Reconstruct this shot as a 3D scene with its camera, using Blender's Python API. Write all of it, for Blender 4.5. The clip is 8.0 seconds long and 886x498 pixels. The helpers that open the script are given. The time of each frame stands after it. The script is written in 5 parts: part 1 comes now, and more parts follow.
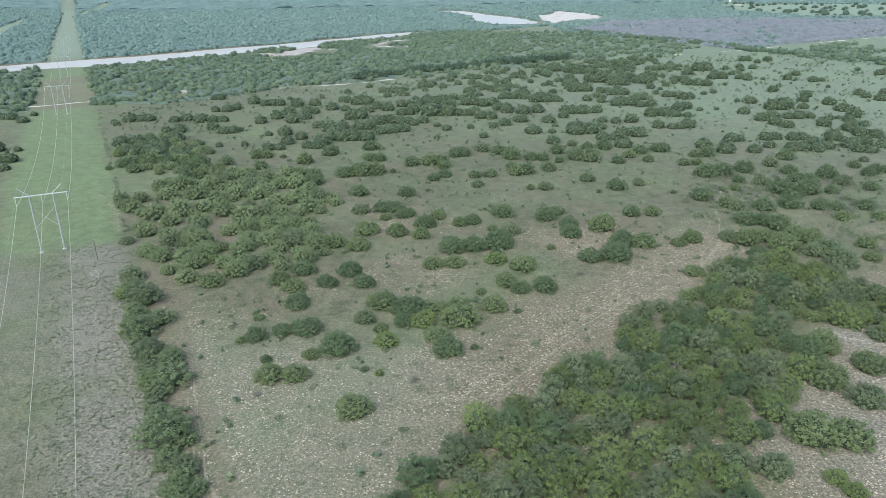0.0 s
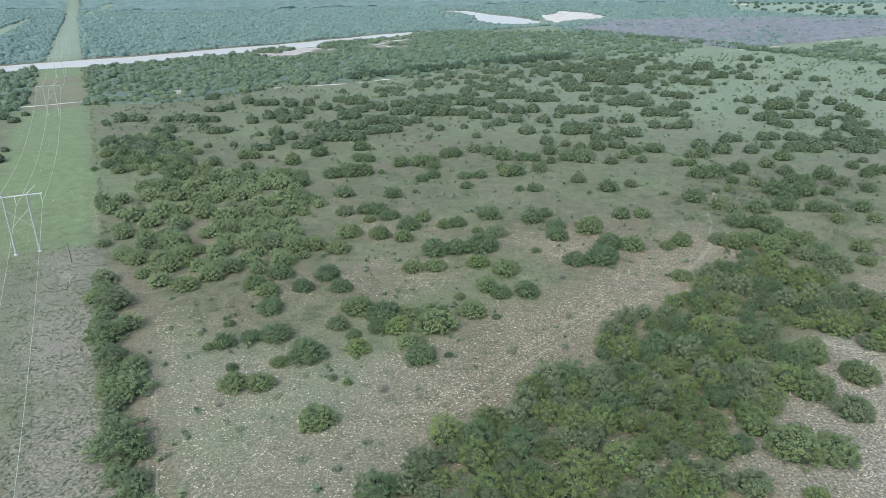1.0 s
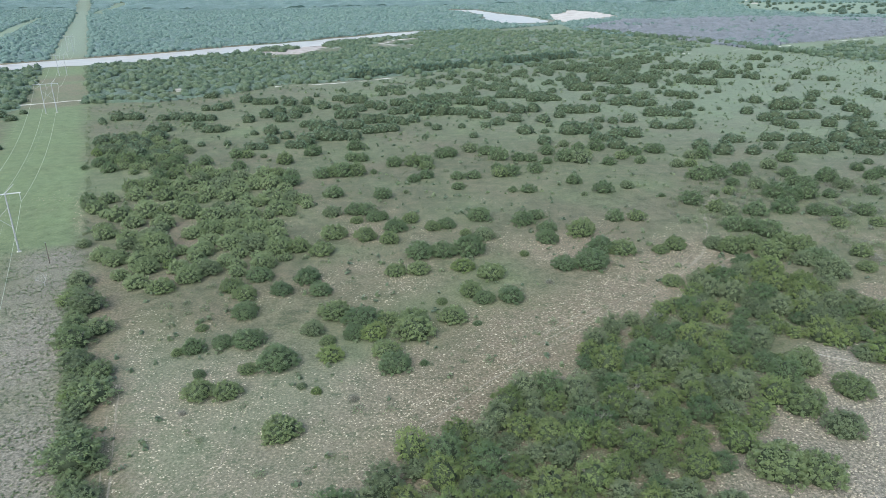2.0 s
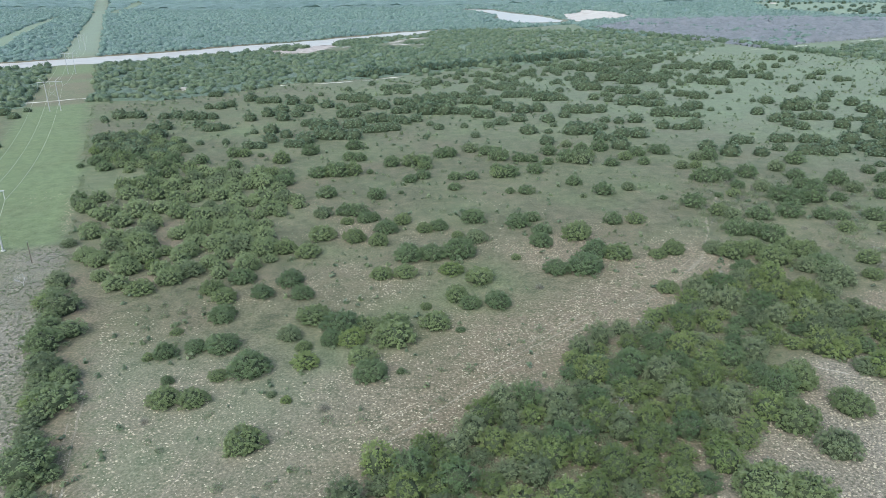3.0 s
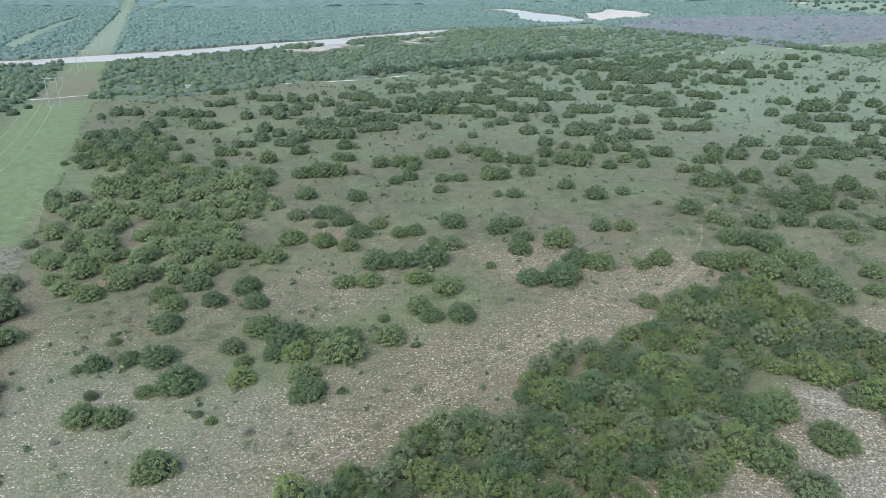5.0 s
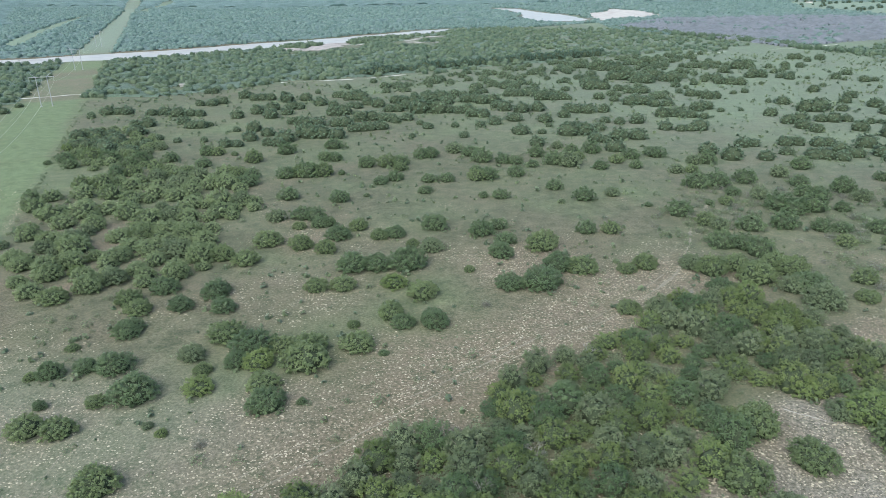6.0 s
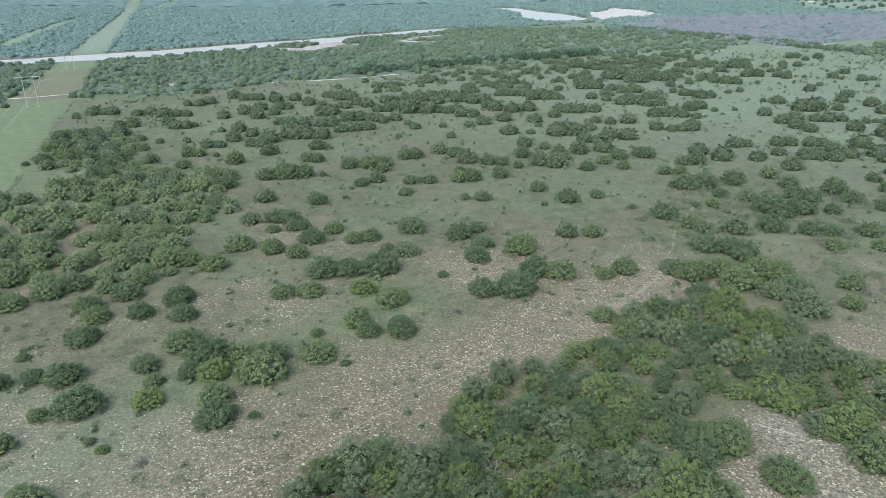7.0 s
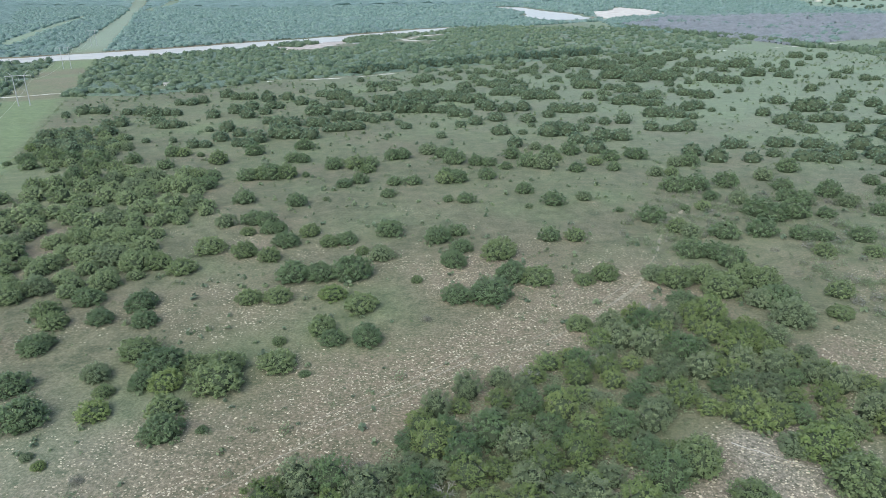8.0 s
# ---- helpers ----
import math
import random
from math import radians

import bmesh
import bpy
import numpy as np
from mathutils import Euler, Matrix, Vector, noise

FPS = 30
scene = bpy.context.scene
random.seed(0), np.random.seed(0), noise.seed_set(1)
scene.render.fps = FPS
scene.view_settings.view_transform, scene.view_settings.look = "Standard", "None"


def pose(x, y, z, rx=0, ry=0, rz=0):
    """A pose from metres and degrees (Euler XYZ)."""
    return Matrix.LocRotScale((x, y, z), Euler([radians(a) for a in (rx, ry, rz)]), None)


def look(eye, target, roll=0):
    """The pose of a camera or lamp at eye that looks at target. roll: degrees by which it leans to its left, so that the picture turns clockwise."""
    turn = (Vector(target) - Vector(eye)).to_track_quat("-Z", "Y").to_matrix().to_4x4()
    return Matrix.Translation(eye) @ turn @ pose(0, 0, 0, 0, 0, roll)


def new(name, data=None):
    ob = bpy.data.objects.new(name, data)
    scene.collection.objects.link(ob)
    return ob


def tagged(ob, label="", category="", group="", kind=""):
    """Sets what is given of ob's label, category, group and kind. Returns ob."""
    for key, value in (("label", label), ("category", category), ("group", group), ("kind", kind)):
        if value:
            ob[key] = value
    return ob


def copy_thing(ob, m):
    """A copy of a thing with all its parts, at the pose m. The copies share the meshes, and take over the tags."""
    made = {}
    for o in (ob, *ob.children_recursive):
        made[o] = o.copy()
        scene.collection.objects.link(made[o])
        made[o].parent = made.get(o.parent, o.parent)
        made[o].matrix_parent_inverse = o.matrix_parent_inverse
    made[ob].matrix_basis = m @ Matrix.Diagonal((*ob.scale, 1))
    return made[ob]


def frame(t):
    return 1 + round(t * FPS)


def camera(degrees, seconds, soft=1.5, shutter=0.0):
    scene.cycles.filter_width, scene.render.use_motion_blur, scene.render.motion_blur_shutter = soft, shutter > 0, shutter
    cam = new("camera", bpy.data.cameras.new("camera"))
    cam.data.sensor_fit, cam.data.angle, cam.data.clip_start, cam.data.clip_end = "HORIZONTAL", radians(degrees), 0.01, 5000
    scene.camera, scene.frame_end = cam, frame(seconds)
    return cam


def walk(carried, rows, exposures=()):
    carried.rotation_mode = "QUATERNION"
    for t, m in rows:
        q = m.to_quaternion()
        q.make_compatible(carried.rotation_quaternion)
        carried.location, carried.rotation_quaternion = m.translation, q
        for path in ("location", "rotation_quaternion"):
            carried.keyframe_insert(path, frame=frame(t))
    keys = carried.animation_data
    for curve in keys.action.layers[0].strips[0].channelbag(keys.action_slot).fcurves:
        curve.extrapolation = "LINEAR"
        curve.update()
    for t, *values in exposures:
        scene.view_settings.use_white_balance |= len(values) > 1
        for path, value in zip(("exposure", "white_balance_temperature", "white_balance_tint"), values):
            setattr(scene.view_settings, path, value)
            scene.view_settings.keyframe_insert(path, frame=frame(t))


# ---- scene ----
cam = camera(65.3, 8.0, soft=0.85)
PATH = [
    (0, (0.0, -0.472, 86.488), (-0.023, 1.395, 85.771), -0.8),
    (0.5, (3.985, 2.556, 85.779), (3.954, 4.423, 85.062), -0.9),
    (1, (7.769, 5.571, 85.118), (7.731, 7.438, 84.402), -0.9),
    (1.5, (11.632, 8.692, 84.506), (11.584, 10.558, 83.789), -0.9),
    (3, (23.462, 18.876, 82.043), (23.354, 20.74, 81.327), -0.9),
    (3.5, (27.324, 22.222, 81.29), (27.201, 24.085, 80.574), -0.9),
    (4, (31.216, 25.678, 80.583), (31.074, 27.54, 79.868), -0.9),
    (5.5, (42.555, 36.385, 78.317), (42.368, 38.243, 77.602), -0.9),
    (6, (46.288, 39.922, 77.55), (46.096, 41.78, 76.835), -0.9),
    (6.5, (50.202, 43.647, 76.927), (50.008, 45.505, 76.212), -0.9),
    (7, (53.959, 47.114, 76.307), (53.76, 48.971, 75.592), -1.0),
    (7.5, (57.983, 50.841, 75.664), (57.778, 52.697, 74.949), -1.0),
    (8, (61.984, 54.532, 75.136), (61.767, 56.387, 74.42), -1.0),
]
walk(cam, [(t, look(eye, target, roll)) for t, eye, target, roll in PATH], ((0, 1.12, 5900, 1), (8, 1.12, 5900, 1)))

# ---- light: a bright overcast sky ----
world = bpy.data.worlds.new("sky")
scene.world = world
world.use_nodes = True
wn = world.node_tree.nodes
sky = wn.new("ShaderNodeTexSky")
sky.sky_type = "NISHITA"
sky.sun_disc = False
sky.sun_elevation, sky.sun_rotation = radians(48), radians(200)
sky.air_density, sky.dust_density, sky.ozone_density = 1.0, 4.0, 0.8
wn["Background"].inputs["Strength"].default_value = 0.15
world.node_tree.links.new(sky.outputs["Color"], wn["Background"].inputs["Color"])
sun_data = bpy.data.lights.new("sun", "SUN")
sun_data.energy, sun_data.angle, sun_data.color = 1.5, radians(60), (1.0, 0.98, 0.94)
sun = new("sun", sun_data)
az = radians(200)
sun.matrix_world = look((300 * math.sin(az), 300 * math.cos(az), 333), (0, 0, 0))


# ---- materials ----
class Mat:
    """A node material with short calls."""

    def __init__(self, name, rough=0.85, spec=0.25):
        self.m = bpy.data.materials.new(name)
        self.m.use_nodes = True
        self.t = self.m.node_tree
        self.b = self.t.nodes["Principled BSDF"]
        self.b.inputs["Roughness"].default_value = rough
        self.b.inputs["Specular IOR Level"].default_value = spec

    def node(self, kind, **sockets):
        n = self.t.nodes.new(kind)
        for key, v in sockets.items():
            s = n.inputs[key.replace("_", " ")]
            if isinstance(v, bpy.types.NodeSocket):
                self.t.links.new(v, s)
            else:
                s.default_value = v
        return n

    def place(self):
        return self.t.nodes.new("ShaderNodeNewGeometry").outputs["Position"]

    def noise(self, scale, detail=4.0, rough=0.6, at=None):
        n = self.node("ShaderNodeTexNoise", Scale=scale, Detail=detail, Roughness=rough)
        self.t.links.new(at or self.place(), n.inputs["Vector"])
        return n.outputs["Fac"]

    def ramp(self, fac, *stops):
        n = self.node("ShaderNodeValToRGB", Fac=fac)
        e = n.color_ramp.elements
        while len(e) < len(stops):
            e.new(0.5)
        for el, (p, c) in zip(e, stops):
            el.position = p
            el.color = (*c, 1) if len(c) == 3 else c
        return n.outputs["Color"]

    def mix(self, fac, a, b, kind="MIX"):
        n = self.t.nodes.new("ShaderNodeMix")
        n.data_type, n.blend_type = "RGBA", kind
        for s, v in ((n.inputs[0], fac), (n.inputs[6], a), (n.inputs[7], b)):
            if isinstance(v, bpy.types.NodeSocket):
                self.t.links.new(v, s)
            else:
                s.default_value = v if isinstance(v, float) else (*v, 1)
        return n.outputs[2]

    def math(self, op, a, b=0.0):
        n = self.t.nodes.new("ShaderNodeMath")
        n.operation, n.use_clamp = op, True
        for s, v in zip(n.inputs, (a, b)):
            if isinstance(v, bpy.types.NodeSocket):
                self.t.links.new(v, s)
            else:
                s.default_value = v
        return n.outputs[0]

    def colour(self, c):
        if isinstance(c, bpy.types.NodeSocket):
            self.t.links.new(c, self.b.inputs["Base Color"])
        else:
            self.b.inputs["Base Color"].default_value = (*c, 1)
        return self

    def bump(self, height, strength=0.5, distance=0.1):
        n = self.node("ShaderNodeBump", Strength=strength, Distance=distance, Height=height)
        self.t.links.new(n.outputs["Normal"], self.b.inputs["Normal"])
        return self


def leaf_material(name, dark, mid, light, rough=0.6, sheen=0.12, canopy=False, own=0.3):
    """Foliage: varies from plant to plant, from spray to spray and in broad patches."""
    m = Mat(name, rough, 0.3)
    island = m.t.nodes.new("ShaderNodeNewGeometry").outputs["Random Per Island"]
    if canopy:
        tag = m.t.nodes.new("ShaderNodeAttribute")
        tag.attribute_name = "crown"
        island = tag.outputs["Fac"]
    plant = m.t.nodes.new("ShaderNodeObjectInfo").outputs["Random"]
    patch = m.noise(0.45, 2.0)
    tone = m.math("ADD", m.math("MULTIPLY", island, 0.5 if canopy else 0.6 - own), m.math("MULTIPLY", plant, 0.1 if canopy else own))
    grain = m.noise(0.9 if canopy else 3.2, 3.0, 0.75)
    tone = m.math("ADD", tone, m.math("ADD", m.math("MULTIPLY", patch, 0.22), m.math("MULTIPLY", grain, 0.36)))
    m.bump(grain, 1.0, 2.0 if canopy else 0.5)
    col = m.ramp(tone, (0.12, dark), (0.55, mid), (0.95, light))
    m.colour(col)
    # blue-tinted sheen pales leaves at grazing views, standing in for distance haze
    m.b.inputs["Sheen Weight"].default_value = sheen
    m.b.inputs["Sheen Roughness"].default_value = 0.4
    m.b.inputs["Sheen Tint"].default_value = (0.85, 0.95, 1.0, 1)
    glow = m.node("ShaderNodeBsdfTranslucent", Color=col)
    both = m.node("ShaderNodeMixShader", Fac=0.35)
    m.t.links.new(m.b.outputs[0], both.inputs[1])
    m.t.links.new(glow.outputs[0], both.inputs[2])
    m.t.links.new(both.outputs[0], m.t.nodes["Material Output"].inputs["Surface"])
    return m.m


LEAF_OLIVE = leaf_material("olive_leaves", (0.082, 0.12, 0.047), (0.146, 0.194, 0.081), (0.212, 0.264, 0.118))
LEAF_DARK = leaf_material("dark_green_leaves", (0.062, 0.102, 0.046), (0.108, 0.158, 0.072), (0.16, 0.213, 0.102))
LEAF_BRIGHT = leaf_material("yellow_green_leaves", (0.092, 0.136, 0.042), (0.16, 0.218, 0.07), (0.23, 0.285, 0.1))
LEAF_GREY = leaf_material("grey_green_leaves", (0.092, 0.124, 0.062), (0.152, 0.194, 0.102), (0.212, 0.258, 0.142))
LEAF_GROVE = leaf_material("grove_leaves", (0.072, 0.108, 0.033), (0.138, 0.185, 0.056), (0.205, 0.254, 0.088), own=0.5)
LEAF_GROVE_DARK = leaf_material("dark_grove_leaves", (0.048, 0.088, 0.036), (0.09, 0.143, 0.058), (0.14, 0.198, 0.088), own=0.42)
LEAF_GROVE_GREY = leaf_material("grey_grove_leaves", (0.08, 0.112, 0.056), (0.143, 0.182, 0.091), (0.206, 0.246, 0.134), own=0.5)
LEAF_HEDGE = leaf_material("hedgerow_leaves", (0.085, 0.125, 0.052), (0.155, 0.206, 0.092), (0.222, 0.276, 0.136), own=0.42)
LEAF_BRAKE = leaf_material("brake_leaves", (0.108, 0.15, 0.068), (0.188, 0.241, 0.112), (0.262, 0.316, 0.161))
# far shrubs: nearer shrubs' leaf colours turned bluer, haze put into the colour
LEAF_FIELD = leaf_material("far_shrub_leaves", (0.072, 0.113, 0.063), (0.124, 0.175, 0.101), (0.178, 0.235, 0.138), sheen=0.15)
LEAF_FIELD_DARK = leaf_material("dark_far_shrub_leaves", (0.056, 0.094, 0.057), (0.098, 0.147, 0.088), (0.145, 0.198, 0.121), sheen=0.15)
LEAF_DULL = leaf_material("dry_brown_grey_twigs", (0.13, 0.13, 0.105), (0.188, 0.186, 0.152), (0.245, 0.24, 0.203))
LEAF_BARE = leaf_material("leafless_grey_twigs", (0.12, 0.135, 0.148), (0.185, 0.195, 0.22), (0.25, 0.255, 0.29), canopy=True, sheen=0.2)
# far woods: leaf colour shifted pale and blue to carry the haze
LEAF_HAZED = leaf_material("hazed_far_wood_leaves", (0.05, 0.1, 0.086), (0.108, 0.176, 0.154), (0.172, 0.25, 0.22), canopy=True, sheen=0.25)
LEAF_WOOD = leaf_material("riverside_leaves", (0.05, 0.092, 0.055), (0.1, 0.152, 0.094), (0.15, 0.208, 0.132), canopy=True, sheen=0.2)
# far crowns hold distance haze in their bluish leaf colour too
LEAF_HAZED_CROWN = leaf_material("hazed_far_crown_leaves", (0.056, 0.105, 0.09), (0.106, 0.171, 0.148), (0.164, 0.234, 0.204), sheen=0.25)
LEAF_TREE = leaf_material("woodland_leaves", (0.06, 0.095, 0.052), (0.106, 0.147, 0.084), (0.155, 0.198, 0.118), sheen=0.15)
LEAF_TREE_DARK = leaf_material("dark_woodland_leaves", (0.046, 0.08, 0.048), (0.082, 0.125, 0.076), (0.122, 0.17, 0.106), sheen=0.15)
LEAF_ROADSIDE = leaf_material("roadside_leaves", (0.04, 0.074, 0.052), (0.07, 0.115, 0.08), (0.105, 0.158, 0.11), sheen=0.1)


def bark_material(name, a, b):
    m = Mat(name, 0.9, 0.2)
    n = m.noise(6.0, 5.0)
    return m.colour(m.ramp(n, (0.3, a), (0.7, b))).bump(n, 0.6, 0.05).m


BARK = bark_material("grey_brown_bark", (0.06, 0.05, 0.04), (0.16, 0.14, 0.12))
# dark colour of crown hearts, painted in for the shade between leaves
CROWN_SHADE = bark_material("crown_inner_shade", (0.026, 0.036, 0.02), (0.056, 0.072, 0.04))
BRANCH = bark_material("pale_grey_branches", (0.14, 0.13, 0.115), (0.26, 0.245, 0.225))
DEADWOOD = bark_material("weathered_dead_wood", (0.18, 0.17, 0.16), (0.32, 0.31, 0.29))


BLEACHED = bark_material("bleached_bare_wood", (0.32, 0.31, 0.3), (0.5, 0.49, 0.475))


def ground_material():
    m = Mat("pasture_ground", 0.95, 0.15)
    att = m.t.nodes.new("ShaderNodeVertexColor")
    att.layer_name = "cover"
    sep = m.node("ShaderNodeSeparateColor", Color=att.outputs["Color"])
    lush, bare, stub, haze_pale = sep.outputs[0], sep.outputs[1], sep.outputs[2], att.outputs["Alpha"]
    broad, middle, fine = m.noise(0.03, 5.0, 0.65), m.noise(0.2, 6.0, 0.72), m.noise(1.6, 5.0, 0.7)
    grit = m.noise(6.0, 3.0, 0.7)
    dry = m.ramp(middle, (0.3, (0.041, 0.048, 0.023)), (0.5, (0.08, 0.083, 0.047)), (0.7, (0.13, 0.119, 0.076)))
    grass = m.ramp(middle, (0.3, (0.072, 0.1, 0.044)), (0.7, (0.14, 0.172, 0.084)))
    col = m.mix(m.math("ADD", m.math("MULTIPLY", lush, 0.9), m.math("MULTIPLY", m.math("SUBTRACT", broad, 0.47), 1.7)), dry, grass)
    soil = m.ramp(fine, (0.3, (0.085, 0.068, 0.045)), (0.6, (0.155, 0.128, 0.09)), (0.8, (0.235, 0.2, 0.15)))
    spots = m.math("MULTIPLY", m.math("SUBTRACT", m.math("ADD", m.math("MULTIPLY", fine, 0.6), m.math("MULTIPLY", middle, 0.7)), 0.52), 4.0)
    col = m.mix(m.math("MULTIPLY", bare, m.math("ADD", spots, 0.25)), col, soil)
    rub = m.ramp(fine, (0.35, (0.08, 0.075, 0.06)), (0.55, (0.185, 0.17, 0.141)), (0.75, (0.295, 0.27, 0.236)))
    col = m.mix(m.math("MULTIPLY", stub, 0.85), col, rub)
    # ground mixed paler and bluer, haze put into its colour
    col = m.mix(m.math("MULTIPLY", haze_pale, 0.6), col, m.ramp(middle, (0.3, (0.152, 0.2, 0.158)), (0.7, (0.21, 0.262, 0.21))))
    col = m.mix(0.55, col, m.mix(1.0, col, m.ramp(grit, (0.25, (0.5, 0.5, 0.5)), (0.75, (1.35, 1.35, 1.35))), "MULTIPLY"))
    col = m.mix(0.8, col, m.mix(1.0, col, m.ramp(fine, (0.3, (0.6, 0.62, 0.6)), (0.55, (1.0, 1.0, 1.0)), (0.72, (1.28, 1.26, 1.24))), "MULTIPLY"))
    m.colour(col)
    # faint blue sheen lightens the far, grazing ground like haze
    m.b.inputs["Sheen Weight"].default_value = 0.05
    m.b.inputs["Sheen Roughness"].default_value = 0.5
    m.b.inputs["Sheen Tint"].default_value = (0.85, 0.95, 1.0, 1)
    return m.bump(m.math("ADD", m.math("MULTIPLY", fine, 0.5), m.math("MULTIPLY", grit, 0.4)), 0.7, 0.35).m


GROUND = ground_material()


def plain_material(name, a, b, scale=2.0, rough=0.9, metal=0.0, bump=0.3):
    m = Mat(name, rough, 0.3)
    n = m.noise(scale, 5.0)
    m.b.inputs["Metallic"].default_value = metal
    return m.colour(m.ramp(n, (0.3, a), (0.7, b))).bump(n, bump, 0.05).m


TRACK = plain_material("pale_trodden_soil", (0.105, 0.095, 0.07), (0.225, 0.205, 0.162), 2.2)
PALE_TRACK = plain_material("pale_dusty_trail", (0.2, 0.19, 0.165), (0.34, 0.325, 0.29), 1.6)
CALICHE = plain_material("white_caliche_gravel", (0.36, 0.35, 0.31), (0.55, 0.53, 0.49), 0.8)
WET_SAND = plain_material("damp_tan_river_sand", (0.2, 0.175, 0.16), (0.34, 0.305, 0.285), 0.12, 0.8)
SAND = plain_material("pale_river_sand", (0.25, 0.23, 0.21), (0.43, 0.4, 0.37), 0.05, 0.9)
STEEL = plain_material("galvanised_steel", (0.25, 0.26, 0.27), (0.36, 0.37, 0.38), 3.0, 0.5, 0.25, 0.05)
CABLE = plain_material("aluminium_conductor", (0.3, 0.32, 0.26), (0.4, 0.42, 0.35), 4.0, 0.45, 0.2, 0.0)
GLASSY = plain_material("grey_porcelain", (0.35, 0.36, 0.36), (0.5, 0.5, 0.5), 8.0, 0.3)
CONCRETE = plain_material("pale_concrete", (0.32, 0.31, 0.29), (0.45, 0.44, 0.41), 3.0)
CREOSOTE = plain_material("weathered_pole_wood", (0.07, 0.06, 0.05), (0.16, 0.14, 0.12), 5.0)
ROOFING = plain_material("white_sheet_roofing", (0.17, 0.165, 0.15), (0.27, 0.26, 0.24), 1.5, 0.6)


def stone_material():
    m = Mat("pale_limestone", 0.9, 0.2)
    island = m.t.nodes.new("ShaderNodeNewGeometry").outputs["Random Per Island"]
    n = m.noise(3.0, 5.0)
    tone = m.math("ADD", m.math("MULTIPLY", island, 0.6), m.math("MULTIPLY", n, 0.4))
    return m.colour(m.ramp(tone, (0.1, (0.19, 0.165, 0.12)), (0.5, (0.29, 0.26, 0.195)), (0.9, (0.41, 0.375, 0.29)))).bump(n, 0.4, 0.05).m


STONE = stone_material()


def water_material():
    m = Mat("silty_river_water", 0.35, 0.4)
    n = m.noise(0.05, 4.0)
    m.colour(m.ramp(n, (0.3, (0.25, 0.225, 0.2)), (0.7, (0.36, 0.33, 0.295))))
    return m.bump(m.noise(0.6, 3.0), 0.15, 0.1).m


WATER = water_material()

# ---- plan: river, power line, land cover ----
RIVER = [(-1900, 420, 40), (-1300, 560, 38), (-800, 700, 36), (-528, 832, 36), (-432, 905, 50), (-370, 960, 46), (-320, 1035, 42), (-233, 1115, 45), (-165, 1232, 34), (-98, 1342, 26), (-45, 1405, 12)]
RIVER_BEND = [(178, 1640, 12), (150, 1690, 60), (130, 1820, 62), (118, 1960, 50), (85, 2140, 26), (55, 2290, 26), (20, 2440, 34), (-28, 2520, 12)]
TOWER = Vector((-141.0, 227.3, 0))
LINE = Vector((-0.457, 0.889, 0)).normalized()
ACROSS = Vector((LINE.y, -LINE.x, 0))
SPAN = (-320.0, 0.0, 318.0, 574.0, 900.0)


def smooth(a, b, v):
    u = np.clip((v - a) / (b - a), 0, 1)
    return u * u * (3 - 2 * u)


def chain(x, y, line):
    """Distance from points to a chain of (x, y[, half width]), less the half width there."""
    best = np.full(np.shape(x), 1e9)
    for p, q in zip(line, line[1:]):
        ax, ay, bx, by = p[0], p[1], q[0], q[1]
        dx, dy = bx - ax, by - ay
        u = np.clip(((x - ax) * dx + (y - ay) * dy) / (dx * dx + dy * dy), 0, 1)
        d = np.hypot(x - ax - u * dx, y - ay - u * dy)
        if len(p) > 2:
            d = d - (p[2] + (q[2] - p[2]) * u)
        best = np.minimum(best, d)
    return best


def inside(x, y, poly):
    """Whether points lie in a polygon."""
    x, y = np.asarray(x, float), np.asarray(y, float)
    odd = np.zeros(x.shape, bool)
    for (ax, ay), (bx, by) in zip(poly, poly[1:] + poly[:1]):
        if ay == by:
            continue
        odd ^= ((ay > y) != (by > y)) & (x < (bx - ax) * (y - ay) / (by - ay) + ax)
    return odd


def wobble(x, y, size, seed=0.0):
    """Smooth, broad irregularity between about -1 and 1."""
    a, b = x / size + seed * 3.1, y / size - seed * 1.7
    return (np.sin(1.3 * a + 2.1 * np.sin(0.7 * b)) + np.sin(1.7 * b + 1.9 * np.sin(0.9 * a + 1.0)) + 0.6 * np.sin(3.1 * a - 2.3 * b) + 0.4 * np.sin(5.3 * b + 4.1 * a)) / 2.6


def river_side(x, y):
    return np.minimum(chain(x, y, RIVER), chain(x, y, RIVER_BEND)) + 5 * wobble(x, y, 22, 1)


def height(x, y):
    x, y = np.asarray(x, float), np.asarray(y, float)
    z = 0.3 * wobble(x, y, 38, 2) + 0.12 * wobble(x, y, 11, 5)
    z = z + 34 * smooth(2600, 4700, np.hypot(x, y)) + 6 * smooth(1500, 3000, y) * wobble(x, y, 400, 3)
    z = z * (1 - 0.9 * smooth(90, 30, chain(x, y, RIVER_BEND)))
    return z - 2.6 * smooth(6, -4, river_side(x, y))


def along(x, y):
    """Place along and across the power line, from the nearest tower."""
    dx, dy = x - TOWER.x, y - TOWER.y
    return dx * LINE.x + dy * LINE.y, dx * ACROSS.x + dy * ACROSS.y


THICKET_EAST = [(21.8, 133.8), (30.5, 143.0), (42.1, 150.6), (45.8, 166.5), (60.6, 178.2), (74.9, 188.8), (84.7, 200.3), (90.7, 206.7), (95.4, 204.1), (101.2, 213.8), (111.0, 205.3), (118.5, 197.5), (124.7, 191.7), (127.3, 181.6), (136, 172), (140, 166), (132, 160), (124.4, 165.2), (117.2, 165), (109.5, 165), (103.8, 166), (96.7, 168), (91.3, 169.5), (88.5, 159.5), (88.3, 148.9), (84.8, 139.6)]
